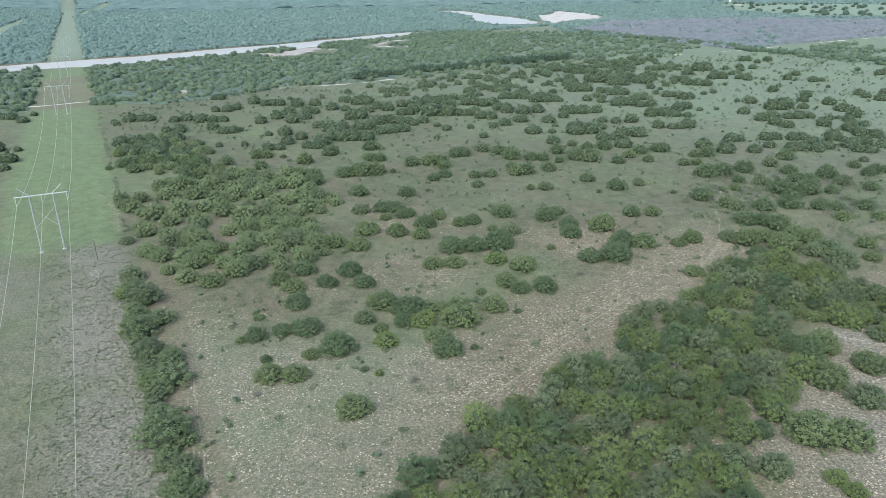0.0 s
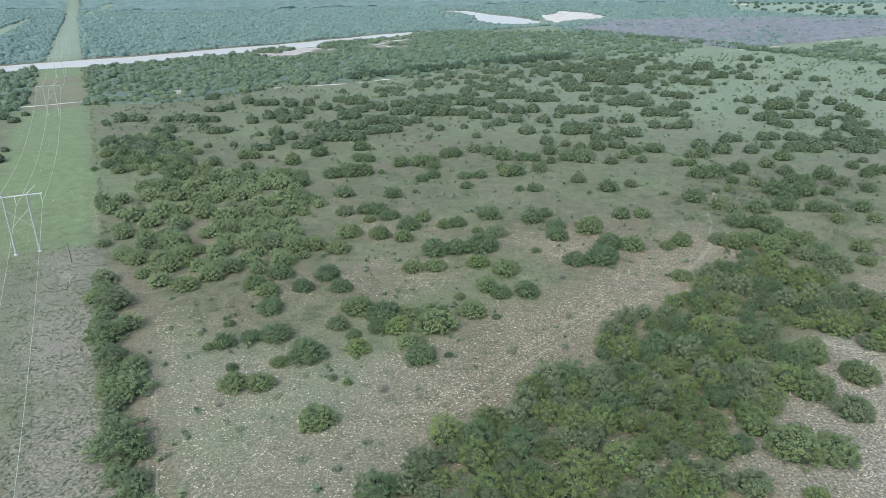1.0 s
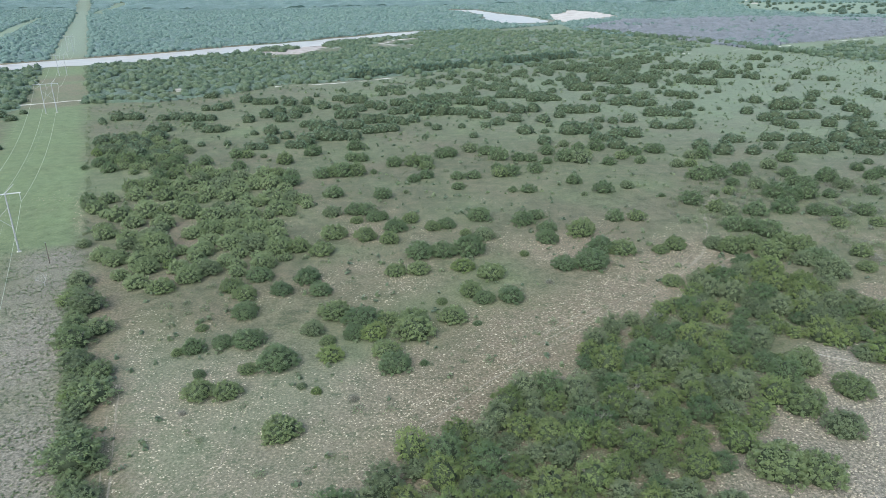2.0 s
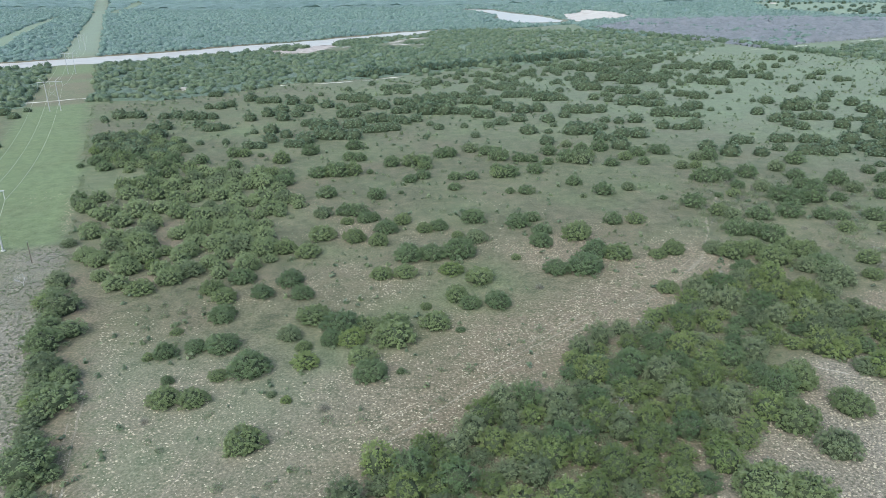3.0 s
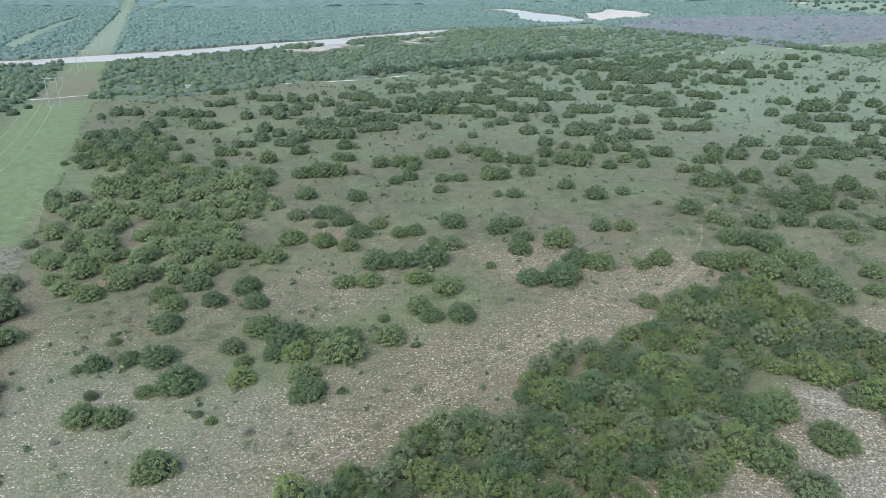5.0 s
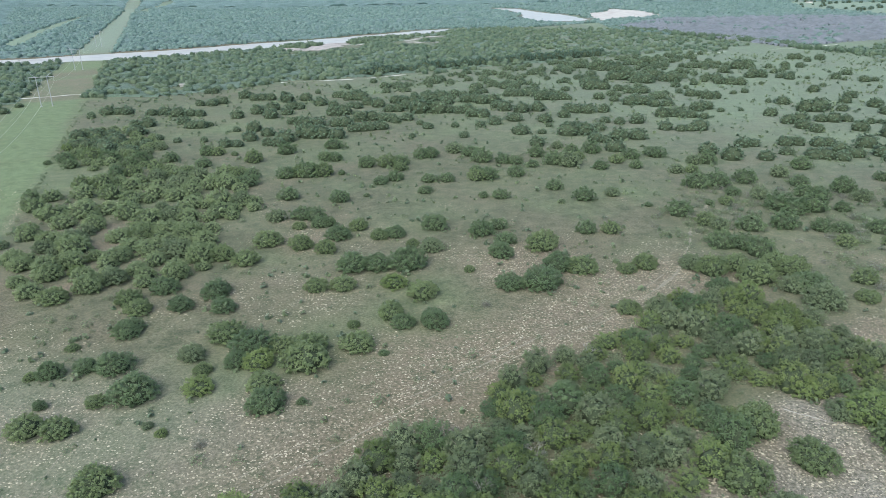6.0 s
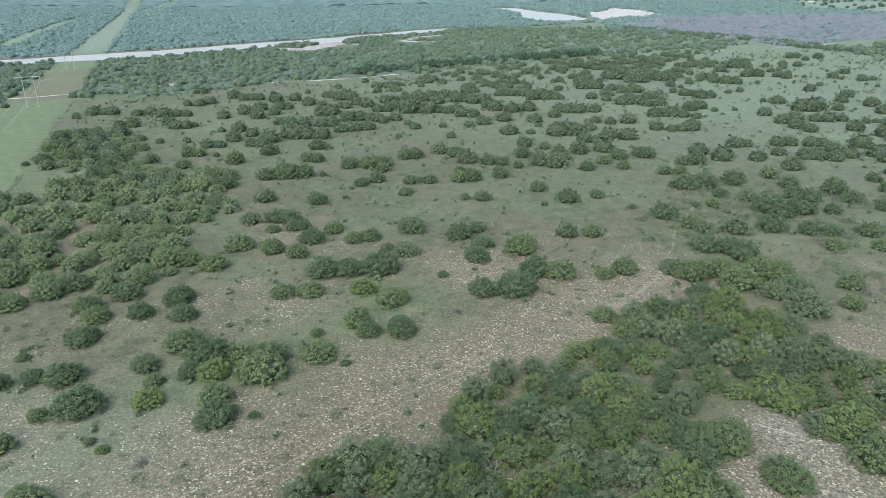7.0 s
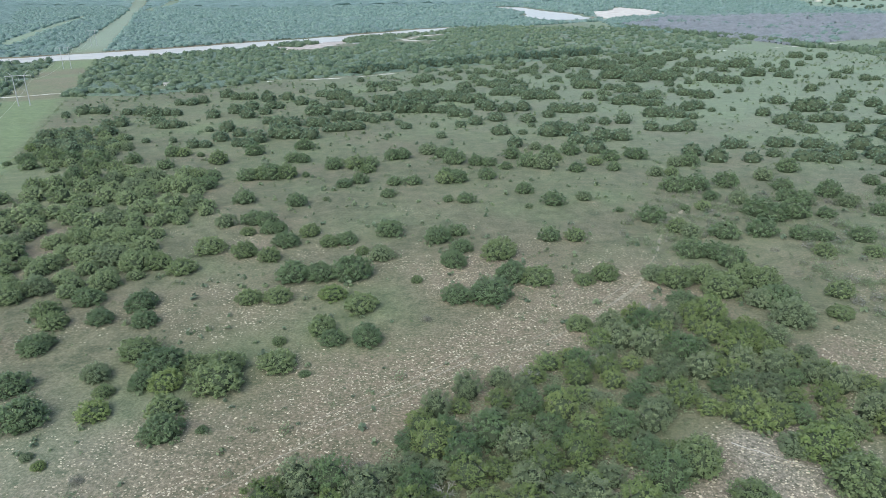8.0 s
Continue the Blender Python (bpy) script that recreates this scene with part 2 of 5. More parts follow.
THICKET_SOUTH = [(-14, 93.0), (-6, 105.5), (0.5, 111.5), (9, 117), (13, 126), (27, 140.8), (71.2, 154.4), (80.1, 143.1), (77.0, 131.0), (66.2, 120.6), (57.0, 113.0), (53.0, 102.0), (50.0, 90.0), (-18.0, 88.0)]
RIVERSIDE_WOOD = [(-527, 831), (-376, 867), (-301, 964), (-194, 1051), (-95, 1289), (7, 1391), (214, 1331), (310, 1112), (358, 1001), (271, 891), (136, 835), (64, 763), (-19, 700), (-83, 668), (-154, 630), (-187, 586), (-222, 551), (-284, 550), (-352, 678)]
WEST_WOOD = [(-560, 790), (-464, 812), (-331, 559), (-316, 519), (-347, 494), (-520, 520)]
UPPER_BRUSH = [(-80, 645), (-19, 687), (134, 822), (265, 871), (240, 760), (99, 600), (70, 556), (-43, 556)]
BARE_BRUSH = [(222, 1378), (372, 1673), (674, 1720), (937, 1565), (1150, 1420), (861, 1223), (673, 1115), (468, 1002), (376, 946), (316, 1134)]
FAR_FIELD = [(999, 2728), (1663, 2392), (1500, 1900), (1158, 1656), (849, 1753), (829, 2122)]
EAST_WOOD = [(406, 865), (470, 957), (649, 1073), (760, 1040), (560, 720), (455, 743)]
CALICHE_ROAD = [(-154, 634), (-117, 648), (-82, 664), (-52, 690), (60, 765), (180, 835), (269, 884), (380, 937), (468, 1002), (559, 1057), (679, 1126), (800, 1200)]
FAR_ROADS = [[(-700, 1050), (-776, 1169), (-1014, 1630), (-1180, 1979), (-1333, 2318)], [(-1240, 2450), (-1333, 2680), (-1582, 3389)]]
SANDBAR = [(231, 2048), (282, 2069), (340, 2305), (393, 2153), (402, 1994), (394, 1831), (292, 1744), (226, 1658), (234, 1846)]
SAND_PATCH = [(-113, 1085), (-107, 1094), (-104, 1137), (-97, 1164), (-83, 1173), (-70, 1189)]
SAND_SPUR = [(-108, 1074), (-97, 1063), (-81, 1065), (-61, 1066)]
WET_FLAT = [(-268, 962), (-232, 1046), (-208, 1100), (-186, 1072), (-188, 1003), (-206, 948), (-242, 938)]
SIDE_CHANNEL = [(-227, 952), (-214, 966), (-206, 981), (-187, 1003), (-163, 1026)]
ISLANDS = ([(-262, 976), (-262, 1046), (-223, 1027), (-217, 972)], [(-193, 1046), (-194, 1141), (-165, 1194), (-132, 1153), (-152, 1040)])
TRAIL_NORTH = [(122, 300), (114, 282), (107, 267), (103, 252), (97, 234), (92, 223), (81, 208)]
TRAIL_EDGE = [(92, 223), (81, 207.5), (69.5, 194.5), (54.5, 182.5), (41, 168), (29, 156), (17, 142), (6, 128.5), (-6, 113), (-16, 101)]
TRAIL_HEDGE = [(-62.9, 145), (-58.4, 134), (-53.1, 121), (-49, 112), (-46.4, 105), (-42.7, 100), (-38, 92)]

CLEARING_TRAIL = [(99.4, 159.1), (101.2, 157.4), (104.3, 156.4), (107.8, 154.5), (110.6, 152.6), (113.1, 152.1), (116.1, 153.3), (120.0, 156.3)]
CLEARING_FORK = [(109.3, 161.1), (108.7, 157.6), (108.1, 154.4)]
BRAKE_PATH = [(-91.6, 259.9), (-87.3, 244.8), (-85.0, 232.4), (-84.4, 223.2)]
MEADOW_TRAIL = [(-32.8, 135.5), (-31.7, 126.5), (-30.3, 116.6), (-32.4, 110.4), (-32.7, 104.7), (-33.5, 99.4)]


def cover(x, y):
    """Land cover at points: lush grass, bare stony soil, cleared brush stubble, haze-pale meadow and pasture."""
    run, off = along(x, y)
    lane = smooth(24, 19, np.abs(off))
    lush = 0.1 + 0.1 * smooth(260, 160, y) + 0.3 * wobble(x, y, 30, 3) + 0.15 * smooth(300, 520, y) + 0.1 * wobble(x, y, 120, 8)
    lush = lush + 0.16 * smooth(185, 150, y) * smooth(10, -20, x)
    lush = np.where(x > 180, lush + 0.3 * smooth(380, 600, y), lush)
    lush = lush + lane * smooth(-8, 6, run + 0.15 * off) * (1 - 0.75 * smooth(560, 900, run))
    lush = np.where(inside(x, y, FAR_FIELD), 0.9, lush)
    lush = lush + 0.4 * smooth(14, 5, np.hypot((x + 155) / 1.6, (y - 318)) / 3)
    for road in FAR_ROADS:
        lush = lush + smooth(30, 12, chain(x, y, road))
    edge = chain(x, y, TRAIL_EDGE)
    bare = 0.28 * smooth(172, 145, y) * smooth(25, -5, x) + 0.36 * smooth(330, 200, y) + 0.6 * smooth(34, 6, edge) + 0.42 * wobble(x, y, 17, 4)
    for px, py, pr in ((-3, 152, 9), (3, 158, 8), (50, 230, 26), (-20, 245, 14), (70, 115, 30), (92, 134, 24), (84, 118, 22), (118, 168, 13), (105, 150, 16), (135, 190, 14), (90, 215, 22), (-75, 205, 8), (-78, 240, 5), (-84, 222, 5), (88, 299, 5), (181, 336, 5), (54, 332, 5)):
        bare = bare + 0.8 * smooth(pr, pr * 0.4, np.hypot(x - px, y - py))
    bare = bare * (1 - lane * 0.8) + 0.3 * lane * smooth(560, 900, run) + 0.45 * smooth(10, 3, chain(x, y, [(-97, 205), (-41, 101)])) + 0.8 * smooth(3.5, 1.5, chain(x, y, BRAKE_PATH))
    bare = np.where(inside(x, y, SANDBAR), 1.6, bare)
    bare = bare + 1.2 * smooth(26, 8, river_side(x, y)) * smooth(-0.4, 0.2, wobble(x, y, 60, 6))
    meet = lane * smooth(338, 350, run) * smooth(590, 560, run)
    bare = bare + meet * (0.6 + 0.4 * wobble(x, y, 20, 7))
    lush = lush - 0.6 * meet
    stub = smooth(25, 21, np.abs(off)) * smooth(6, -8, run + 0.15 * off) * np.clip(0.35 + 0.5 * smooth(-2, 10, off) + 0.3 * wobble(x, y, 14, 9), 0, 1)
    lush = lush * (1 - 0.8 * stub)
    for px, py, pr in ((92, 134, 26), (80, 112, 26), (110, 156, 16)):
        stub = np.maximum(stub, smooth(pr, pr * 0.5, np.hypot(x - px, y - py)) * np.clip(0.7 + 0.35 * wobble(x, y, 8, 12), 0, 1))
    # pale far field and lane; on pasture it grows with distance, as painted haze
    haze_pale = np.where(inside(x, y, FAR_FIELD), 1.0, lane * smooth(690, 900, run) * 0.9)
    haze_pale = haze_pale + 0.5 * smooth(330, 650, y + 0.6 * x) * (1 - lane) * smooth(-300, 350, x)
    # near pasture by the lane lightened too, a hazy veil painted into its colour
    haze_pale = haze_pale + 0.27 * smooth(180, 145, y) * smooth(25, -20, x) * smooth(28, 34, off)
    for road in FAR_ROADS:
        haze_pale = np.maximum(haze_pale, 0.8 * smooth(30, 12, chain(x, y, road)))
    return np.clip(np.stack([lush, bare, stub, haze_pale], -1), 0, 1)


# ---- mesh helpers ----
def mesh(name, verts, faces, *materials, slots=None, flat=True):
    me = bpy.data.meshes.new(name)
    me.from_pydata([tuple(v) for v in verts], [], [tuple(f) for f in faces])
    for m in materials:
        me.materials.append(m)
    if slots is not None:
        me.polygons.foreach_set("material_index", np.asarray(slots, dtype=np.int32))
    if not flat:
        me.polygons.foreach_set("use_smooth", np.ones(len(me.polygons), bool))
    me.update()
    return me


def quick(name, verts, faces, material, smooth_faces=False, inner=None):
    """A mesh of alike faces out of arrays: verts (n, 3), faces (m, 3 or 4)."""
    verts, faces = np.asarray(verts, np.float32), np.asarray(faces, np.int32)
    k = faces.shape[1]
    me = bpy.data.meshes.new(name)
    me.vertices.add(len(verts))
    me.vertices.foreach_set("co", verts.ravel())
    me.loops.add(faces.size)
    me.loops.foreach_set("vertex_index", faces.ravel())
    me.polygons.add(len(faces))
    me.polygons.foreach_set("loop_start", np.arange(0, faces.size, k, dtype=np.int32))
    me.polygons.foreach_set("loop_total", np.full(len(faces), k, dtype=np.int32))
    if smooth_faces:
        me.polygons.foreach_set("use_smooth", np.ones(len(faces), bool))
    me.materials.append(material)
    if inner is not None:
        me.materials.append(CROWN_SHADE)
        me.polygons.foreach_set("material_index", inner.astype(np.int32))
    me.update(calc_edges=True)
    me.validate()
    return me


def part(name, data, parent, label="", m=None):
    ob = new(name, data)
    ob.parent = parent
    if m is not None:
        ob.matrix_basis = m
    return tagged(ob, label) if label else ob


def ring_tube(points, radii, sides=6):
    """Vertices and faces of a tapering tube through points."""
    verts, faces = [], []
    for i, p in enumerate(points):
        p = Vector(p)
        way = (Vector(points[min(i + 1, len(points) - 1)]) - Vector(points[max(i - 1, 0)])).normalized()
        side = way.orthogonal().normalized()
        if abs(way.z) < 0.95:
            side = way.cross(Vector((0, 0, 1))).normalized()
        up = way.cross(side)
        for k in range(sides):
            a = 2 * math.pi * k / sides
            verts.append(p + radii[i] * (math.cos(a) * side + math.sin(a) * up))
    for i in range(len(points) - 1):
        for k in range(sides):
            a, b = i * sides + k, i * sides + (k + 1) % sides
            faces.append((a, b, b + sides, a + sides))
    faces.append(tuple(range(sides))[::-1])
    faces.append(tuple(range((len(points) - 1) * sides, len(points) * sides)))
    return verts, faces


def joined(pieces):
    verts, faces = [], []
    for v, f in pieces:
        n = len(verts)
        verts += list(v)
        faces += [tuple(i + n for i in q) for q in f]
    return verts, faces


# ---- ground: one sheet to the horizon ----
def steps(*spans):
    out = []
    for a, b, s in spans:
        n = max(1, round((b - a) / s))
        out += [a + (b - a) * i / n for i in range(n)]
    return np.array(out + [spans[-1][1]])


def build_ground():
    gx = steps((-9000, -3000, 600), (-3000, -2000, 60), (-2000, -1300, 13), (-1300, -620, 11), (-620, -200, 6), (-200, 250, 4), (250, 500, 7), (500, 1300, 25), (1300, 3000, 100), (3000, 9000, 600))
    gy = steps((-2500, -300, 220), (-300, 60, 24), (60, 400, 4), (400, 760, 6), (760, 1500, 8), (1500, 2700, 15), (2700, 4000, 65), (4000, 12000, 400))
    X, Y = np.meshgrid(gx, gy)
    Z = height(X, Y)
    nx, ny = len(gx), len(gy)
    i = np.arange(nx * ny).reshape(ny, nx)
    faces = np.stack([i[:-1, :-1], i[:-1, 1:], i[1:, 1:], i[1:, :-1]], -1).reshape(-1, 4)
    me = quick("ground", np.stack([X, Y, Z], -1).reshape(-1, 3), faces, GROUND, True)
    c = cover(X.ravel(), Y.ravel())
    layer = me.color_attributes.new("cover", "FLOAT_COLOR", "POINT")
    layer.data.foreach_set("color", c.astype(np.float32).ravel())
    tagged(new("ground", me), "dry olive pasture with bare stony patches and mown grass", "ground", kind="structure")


build_ground()


def ribbon(name, line, half, material, lift, label, ragged=0.3, step=2.0):
    """A strip that lies on the ground along a chain of places, with ragged edges."""
    pts = []
    for (ax, ay, *_), (bx, by, *_) in zip(line, line[1:]):
        n = max(1, int(math.hypot(bx - ax, by - ay) / step))
        pts += [(ax + (bx - ax) * k / n, ay + (by - ay) * k / n) for k in range(n)]
    pts = np.array(pts + [line[-1][:2]], float)
    for _ in range(6):
        pts[1:-1] = (pts[:-2] + pts[1:-1] * 2 + pts[2:]) / 4
    t = np.gradient(pts, axis=0)
    t /= np.linalg.norm(t, axis=1)[:, None]
    nrm = np.stack([-t[:, 1], t[:, 0]], 1)
    sway = wobble(pts[:, 0], pts[:, 1], 5, 3)[:, None] * half * 0.8
    rng = np.random.default_rng(len(pts))
    rows = []
    for s in (-1, 1):
        w = half * (1 + ragged * rng.uniform(-1, 1, len(pts))) * np.clip(0.7 + 1.1 * wobble(pts[:, 0], pts[:, 1], 7, 9), 0.08, 1.2)
        rows.append(pts + nrm * (sway + s * w[:, None]))
    v = np.concatenate(rows)
    v = np.column_stack([v, height(v[:, 0], v[:, 1]) + lift])
    n = len(pts)
    k = np.arange(n - 1)
    return tagged(new(name, quick(name, v, np.stack([k, k + n, k + n + 1, k + 1], 1)[:, ::-1], material)), label, "path", kind="structure")


def build_water(line, label):
    pts, half = [], []
    for (ax, ay, aw), (bx, by, bw) in zip(line, line[1:]):
        n = max(1, int(math.hypot(bx - ax, by - ay) / 15))
        for k in range(n):
            pts.append((ax + (bx - ax) * k / n, ay + (by - ay) * k / n))
            half.append(aw + (bw - aw) * k / n + 12)
    pts = np.array(pts)
    t = np.gradient(pts, axis=0)
    t /= np.linalg.norm(t, axis=1)[:, None]
    nrm = np.stack([-t[:, 1], t[:, 0]], 1) * np.array(half)[:, None]
    v = np.concatenate([pts - nrm, pts + nrm])
    n = len(pts)
    k = np.arange(n - 1)
    v = np.column_stack([v, np.full(2 * n, -1.0)])
    tagged(new("water", quick("water", v, np.stack([k, k + 1, k + n + 1, k + n], 1), WATER)), label, "river", kind="structure")


build_water(RIVER, "pale silty river winding through brush")
build_water(RIVER_BEND, "pale silty river bend far off among trees")


def sand_flat(name, poly, label, material=SAND):
    """A flat bar of sand with a ragged outline."""
    rng = np.random.default_rng(3)
    name_far = poly[0][1] > 1500
    pts = []
    for (ax, ay), (bx, by) in zip(poly, poly[1:] + poly[:1]):
        for k in range(10):
            u = k / 10
            pts.append((ax + (bx - ax) * u + rng.uniform(-9, 9), ay + (by - ay) * u + rng.uniform(-40, 40) * (1 if name_far else 0.4)))
    cx, cy = sum(p[0] for p in pts) / len(pts), sum(p[1] for p in pts) / len(pts)
    n = len(pts)
    rim = [(x, y, float(height(x, y)) + 0.1) for x, y in pts]
    mid = [((x + cx) / 2, (y + cy) / 2, float(height((x + cx) / 2, (y + cy) / 2)) + 0.9) for x, y in pts]
    v = rim + mid + [(cx, cy, float(height(cx, cy)) + 1.1)]
    f = [(k, (k + 1) % n, n + (k + 1) % n, n + k) for k in range(n)] + [(n + k, n + (k + 1) % n, 2 * n) for k in range(n)]
    tagged(new(name, mesh(name, v, f, material)), label, "sandbar", kind="structure")


sand_flat("sandbar", SANDBAR, "pale pinkish sandbar beside the far river bend")
for line in (SAND_PATCH, SAND_SPUR):
    ribbon("sandbar", line, 6, SAND, 0.3, "pale curved sandbar on the river bank", 0.4, 6.0)
sand_flat("bank", WET_FLAT, "damp grey-tan sand flat beside the river", WET_SAND)
ribbon("bank", SIDE_CHANNEL, 8, SAND, 0.5, "pale sandy side channel beside the river", 0.3, 6.0)
ribbon("bank", [(-268, 913), (-259, 921), (-243, 936), (-236, 944)], 7, SAND, 0.3, "pale sand patch near the river bank", 0.4, 5.0)
for line in (CALICHE_ROAD[:4], [(250, 874), (269, 884), (290, 894)], [(345, 920), (385, 940)], [(408, 957), (450, 985)], [(532, 1038), (592, 1075)], [(612, 1086), (690, 1132)]):
    ribbon("road", line, 1.7, CALICHE, 0.12, "white caliche ranch road beside the woods", 0.5, 4.0)
ribbon("road", [(-352, 541), (-331, 546), (-310, 560), (-295, 568), (-280, 574)], 1.8, CALICHE, 0.1, "pale dirt road crossing the power line clearing", 0.3, 3.0)
TRAILS = (TRAIL_NORTH, TRAIL_EDGE, TRAIL_HEDGE, CLEARING_TRAIL, CLEARING_FORK, [(x - 4.5, y + 2.5) for x, y in TRAIL_EDGE[3:8]])
for line, half in ((TRAIL_NORTH, 0.32), (TRAIL_EDGE, 0.13), ([(x - 2.2, y + 1.6) for x, y in TRAIL_EDGE[:6]], 0.16), ([(x - 4.5, y + 2.5) for x, y in TRAIL_EDGE[3:8]], 0.14), (TRAIL_HEDGE, 0.2), ([(x - 1.5, y - 1) for x, y in TRAIL_HEDGE[1:]], 0.15), ([(-145.6, 204.6), (-139.8, 207.3), (-134.3, 209.1), (-128.7, 210.9)], 0.22), (MEADOW_TRAIL, 0.1)):
    ribbon("path", line, half, TRACK, 0.06, "narrow trodden cattle trail of pale soil", 0.5, 1.2)

for line, half in ((CLEARING_TRAIL, 0.13), (CLEARING_FORK, 0.1)):
    ribbon("path", line, half, PALE_TRACK, 0.06, "narrow white cattle trail across the stony clearing", 0.5, 1.2)


# ---- plants ----
def leaf_cards(centres, normals, size, rng, slim=0.67):
    """Small four-cornered leaf sprays, one island each."""
    n = len(centres)
    normals = normals + rng.normal(0, 0.5, (n, 3))
    normals /= np.linalg.norm(normals, axis=1)[:, None]
    helper = rng.normal(0, 1, (n, 3))
    u = np.cross(normals, helper)
    u /= np.linalg.norm(u, axis=1)[:, None]
    w = np.cross(normals, u)
    a = (size * rng.uniform(0.6, 1.3, n))[:, None]
    b = a * (slim * rng.uniform(0.75, 1.25, n))[:, None]
    v = np.stack([centres - u * a * 0.5 - w * b * 0.3, centres + u * a * 0.38 - w * b * 0.5 + normals * a * 0.1, centres + u * a * 0.5 + w * b * 0.34, centres - u * a * 0.36 + w * b * 0.5 + normals * a * 0.1], 1)
    return v.reshape(-1, 3), np.arange(4 * n).reshape(-1, 4)


def lumpy(centre, radii, rng, rings=4, sides=7):
    """A rough closed ellipsoid as quads."""
    v, f = [], []
    for i in range(rings + 1):
        th = math.pi * (0.04 + 0.92 * i / rings)
        for k in range(sides):
            a = 2 * math.pi * (k + 0.5 * (i % 2)) / sides
            r = 1 + rng.uniform(-0.12, 0.12)
            v.append((centre[0] + radii[0] * r * math.sin(th) * math.cos(a), centre[1] + radii[1] * r * math.sin(th) * math.sin(a), centre[2] + radii[2] * r * math.cos(th)))
    for i in range(rings):
        for k in range(sides):
            f.append((i * sides + k, i * sides + (k + 1) % sides, (i + 1) * sides + (k + 1) % sides, (i + 1) * sides + k))
    return np.array(v), np.array(f)


def knob_dirs(n, low, rng):
    """Directions spread evenly over a dome, shaken a little."""
    k = np.arange(n)
    z = low + (1 - low) * (k + 0.5) / n
    a = k * 2.399963 + rng.uniform(0, 6.28)
    d = np.stack([np.sqrt(1 - z * z) * np.cos(a), np.sqrt(1 - z * z) * np.sin(a), z], 1) + rng.normal(0, 0.3 / math.sqrt(n), (n, 3))
    return d / np.linalg.norm(d, axis=1)[:, None]


def swell(d, knobs, reach, rise):
    """How far the knobs lift the surface in each direction."""
    ang = np.arccos(np.clip(d @ knobs.T, -1, 1)) / reach
    return (np.clip(1 - ang * ang, 0, 1) * rise).max(1)


def crown_shape(seed, tall, knobs, cards, size, loose=0.0, low=0.06, shell=(5, 10), slim=0.67):
    """A crown one metre across: a few broad mounds set with many small knobs of leaf sprays over a closed inner shell."""
    rng = np.random.default_rng(seed)
    stretch = np.array([rng.uniform(0.86, 1.14), rng.uniform(0.86, 1.14), 1.0])
    broad = knob_dirs(5, 0.05, rng)
    broad_rise = rng.uniform(0.1, 0.42, 5)
    small = knob_dirs(knobs, -0.25, rng)
    small_rise = rng.uniform(0.1, 0.42, knobs)
    reach = 2.1 / math.sqrt(knobs)

    def skin(d):
        r = 0.34 * (1 + swell(d, broad, 0.85, broad_rise) + swell(d, small, reach, small_rise))
        return d * r[:, None] * stretch * np.array([1, 1, 2.05 * tall]) + np.array([0, 0, tall * (low + 0.16)])

    vs, fs, n = [], [], 0
    if shell:
        rings, sides = shell
        el = np.linspace(1.5, -0.5, rings + 1)
        az_ = 2 * math.pi * (np.arange(sides)[None] + 0.5 * (np.arange(rings + 1) % 2)[:, None]) / sides
        e = np.repeat(el[:, None], sides, 1)
        d = np.stack([np.cos(e) * np.cos(az_), np.cos(e) * np.sin(az_), np.sin(e)], -1).reshape(-1, 3)
        v = skin(d)
        v[:, :2] *= 0.8
        v[:, 2] *= 0.84
        k, q = np.meshgrid(np.arange(sides), np.arange(rings))
        f = np.stack([q * sides + k, (q + 1) * sides + k, (q + 1) * sides + (k + 1) % sides, q * sides + (k + 1) % sides], -1).reshape(-1, 4)
        vs.append(np.concatenate([v, [v[:sides].mean(0) + np.array([0, 0, 0.01])]]))
        cap = np.array([[j, (j + 1) % sides, (j + 2) % sides, len(v)] for j in range(0, sides - 1, 2)])
        fs.append(np.concatenate([f, cap]))
        n = len(v) + 1
    z = rng.uniform(-0.35, 1.0, cards)
    a = rng.uniform(0, 2 * math.pi, cards)
    d = np.stack([np.sqrt(1 - z * z) * np.cos(a), np.sqrt(1 - z * z) * np.sin(a), z], 1)
    p = skin(d)
    mid = np.array([0, 0, tall * (low + 0.16)])
    p = mid + (p - mid) * (1 + rng.uniform(-0.2, 0.07, cards) + loose * rng.uniform(-0.35, 0.22, cards))[:, None]
    p[:, 2] = np.maximum(p[:, 2], 0.02)
    v, f = leaf_cards(p, d * 0.7 + np.array([0, 0, 0.55]), size, rng, slim)
    vs.append(v)
    fs.append(f + n)
    v = np.concatenate(vs)
    wide = np.percentile(np.abs(v[:, :2]), 98)
    v[:, :2] *= 0.5 / wide
    return v, np.concatenate(fs)


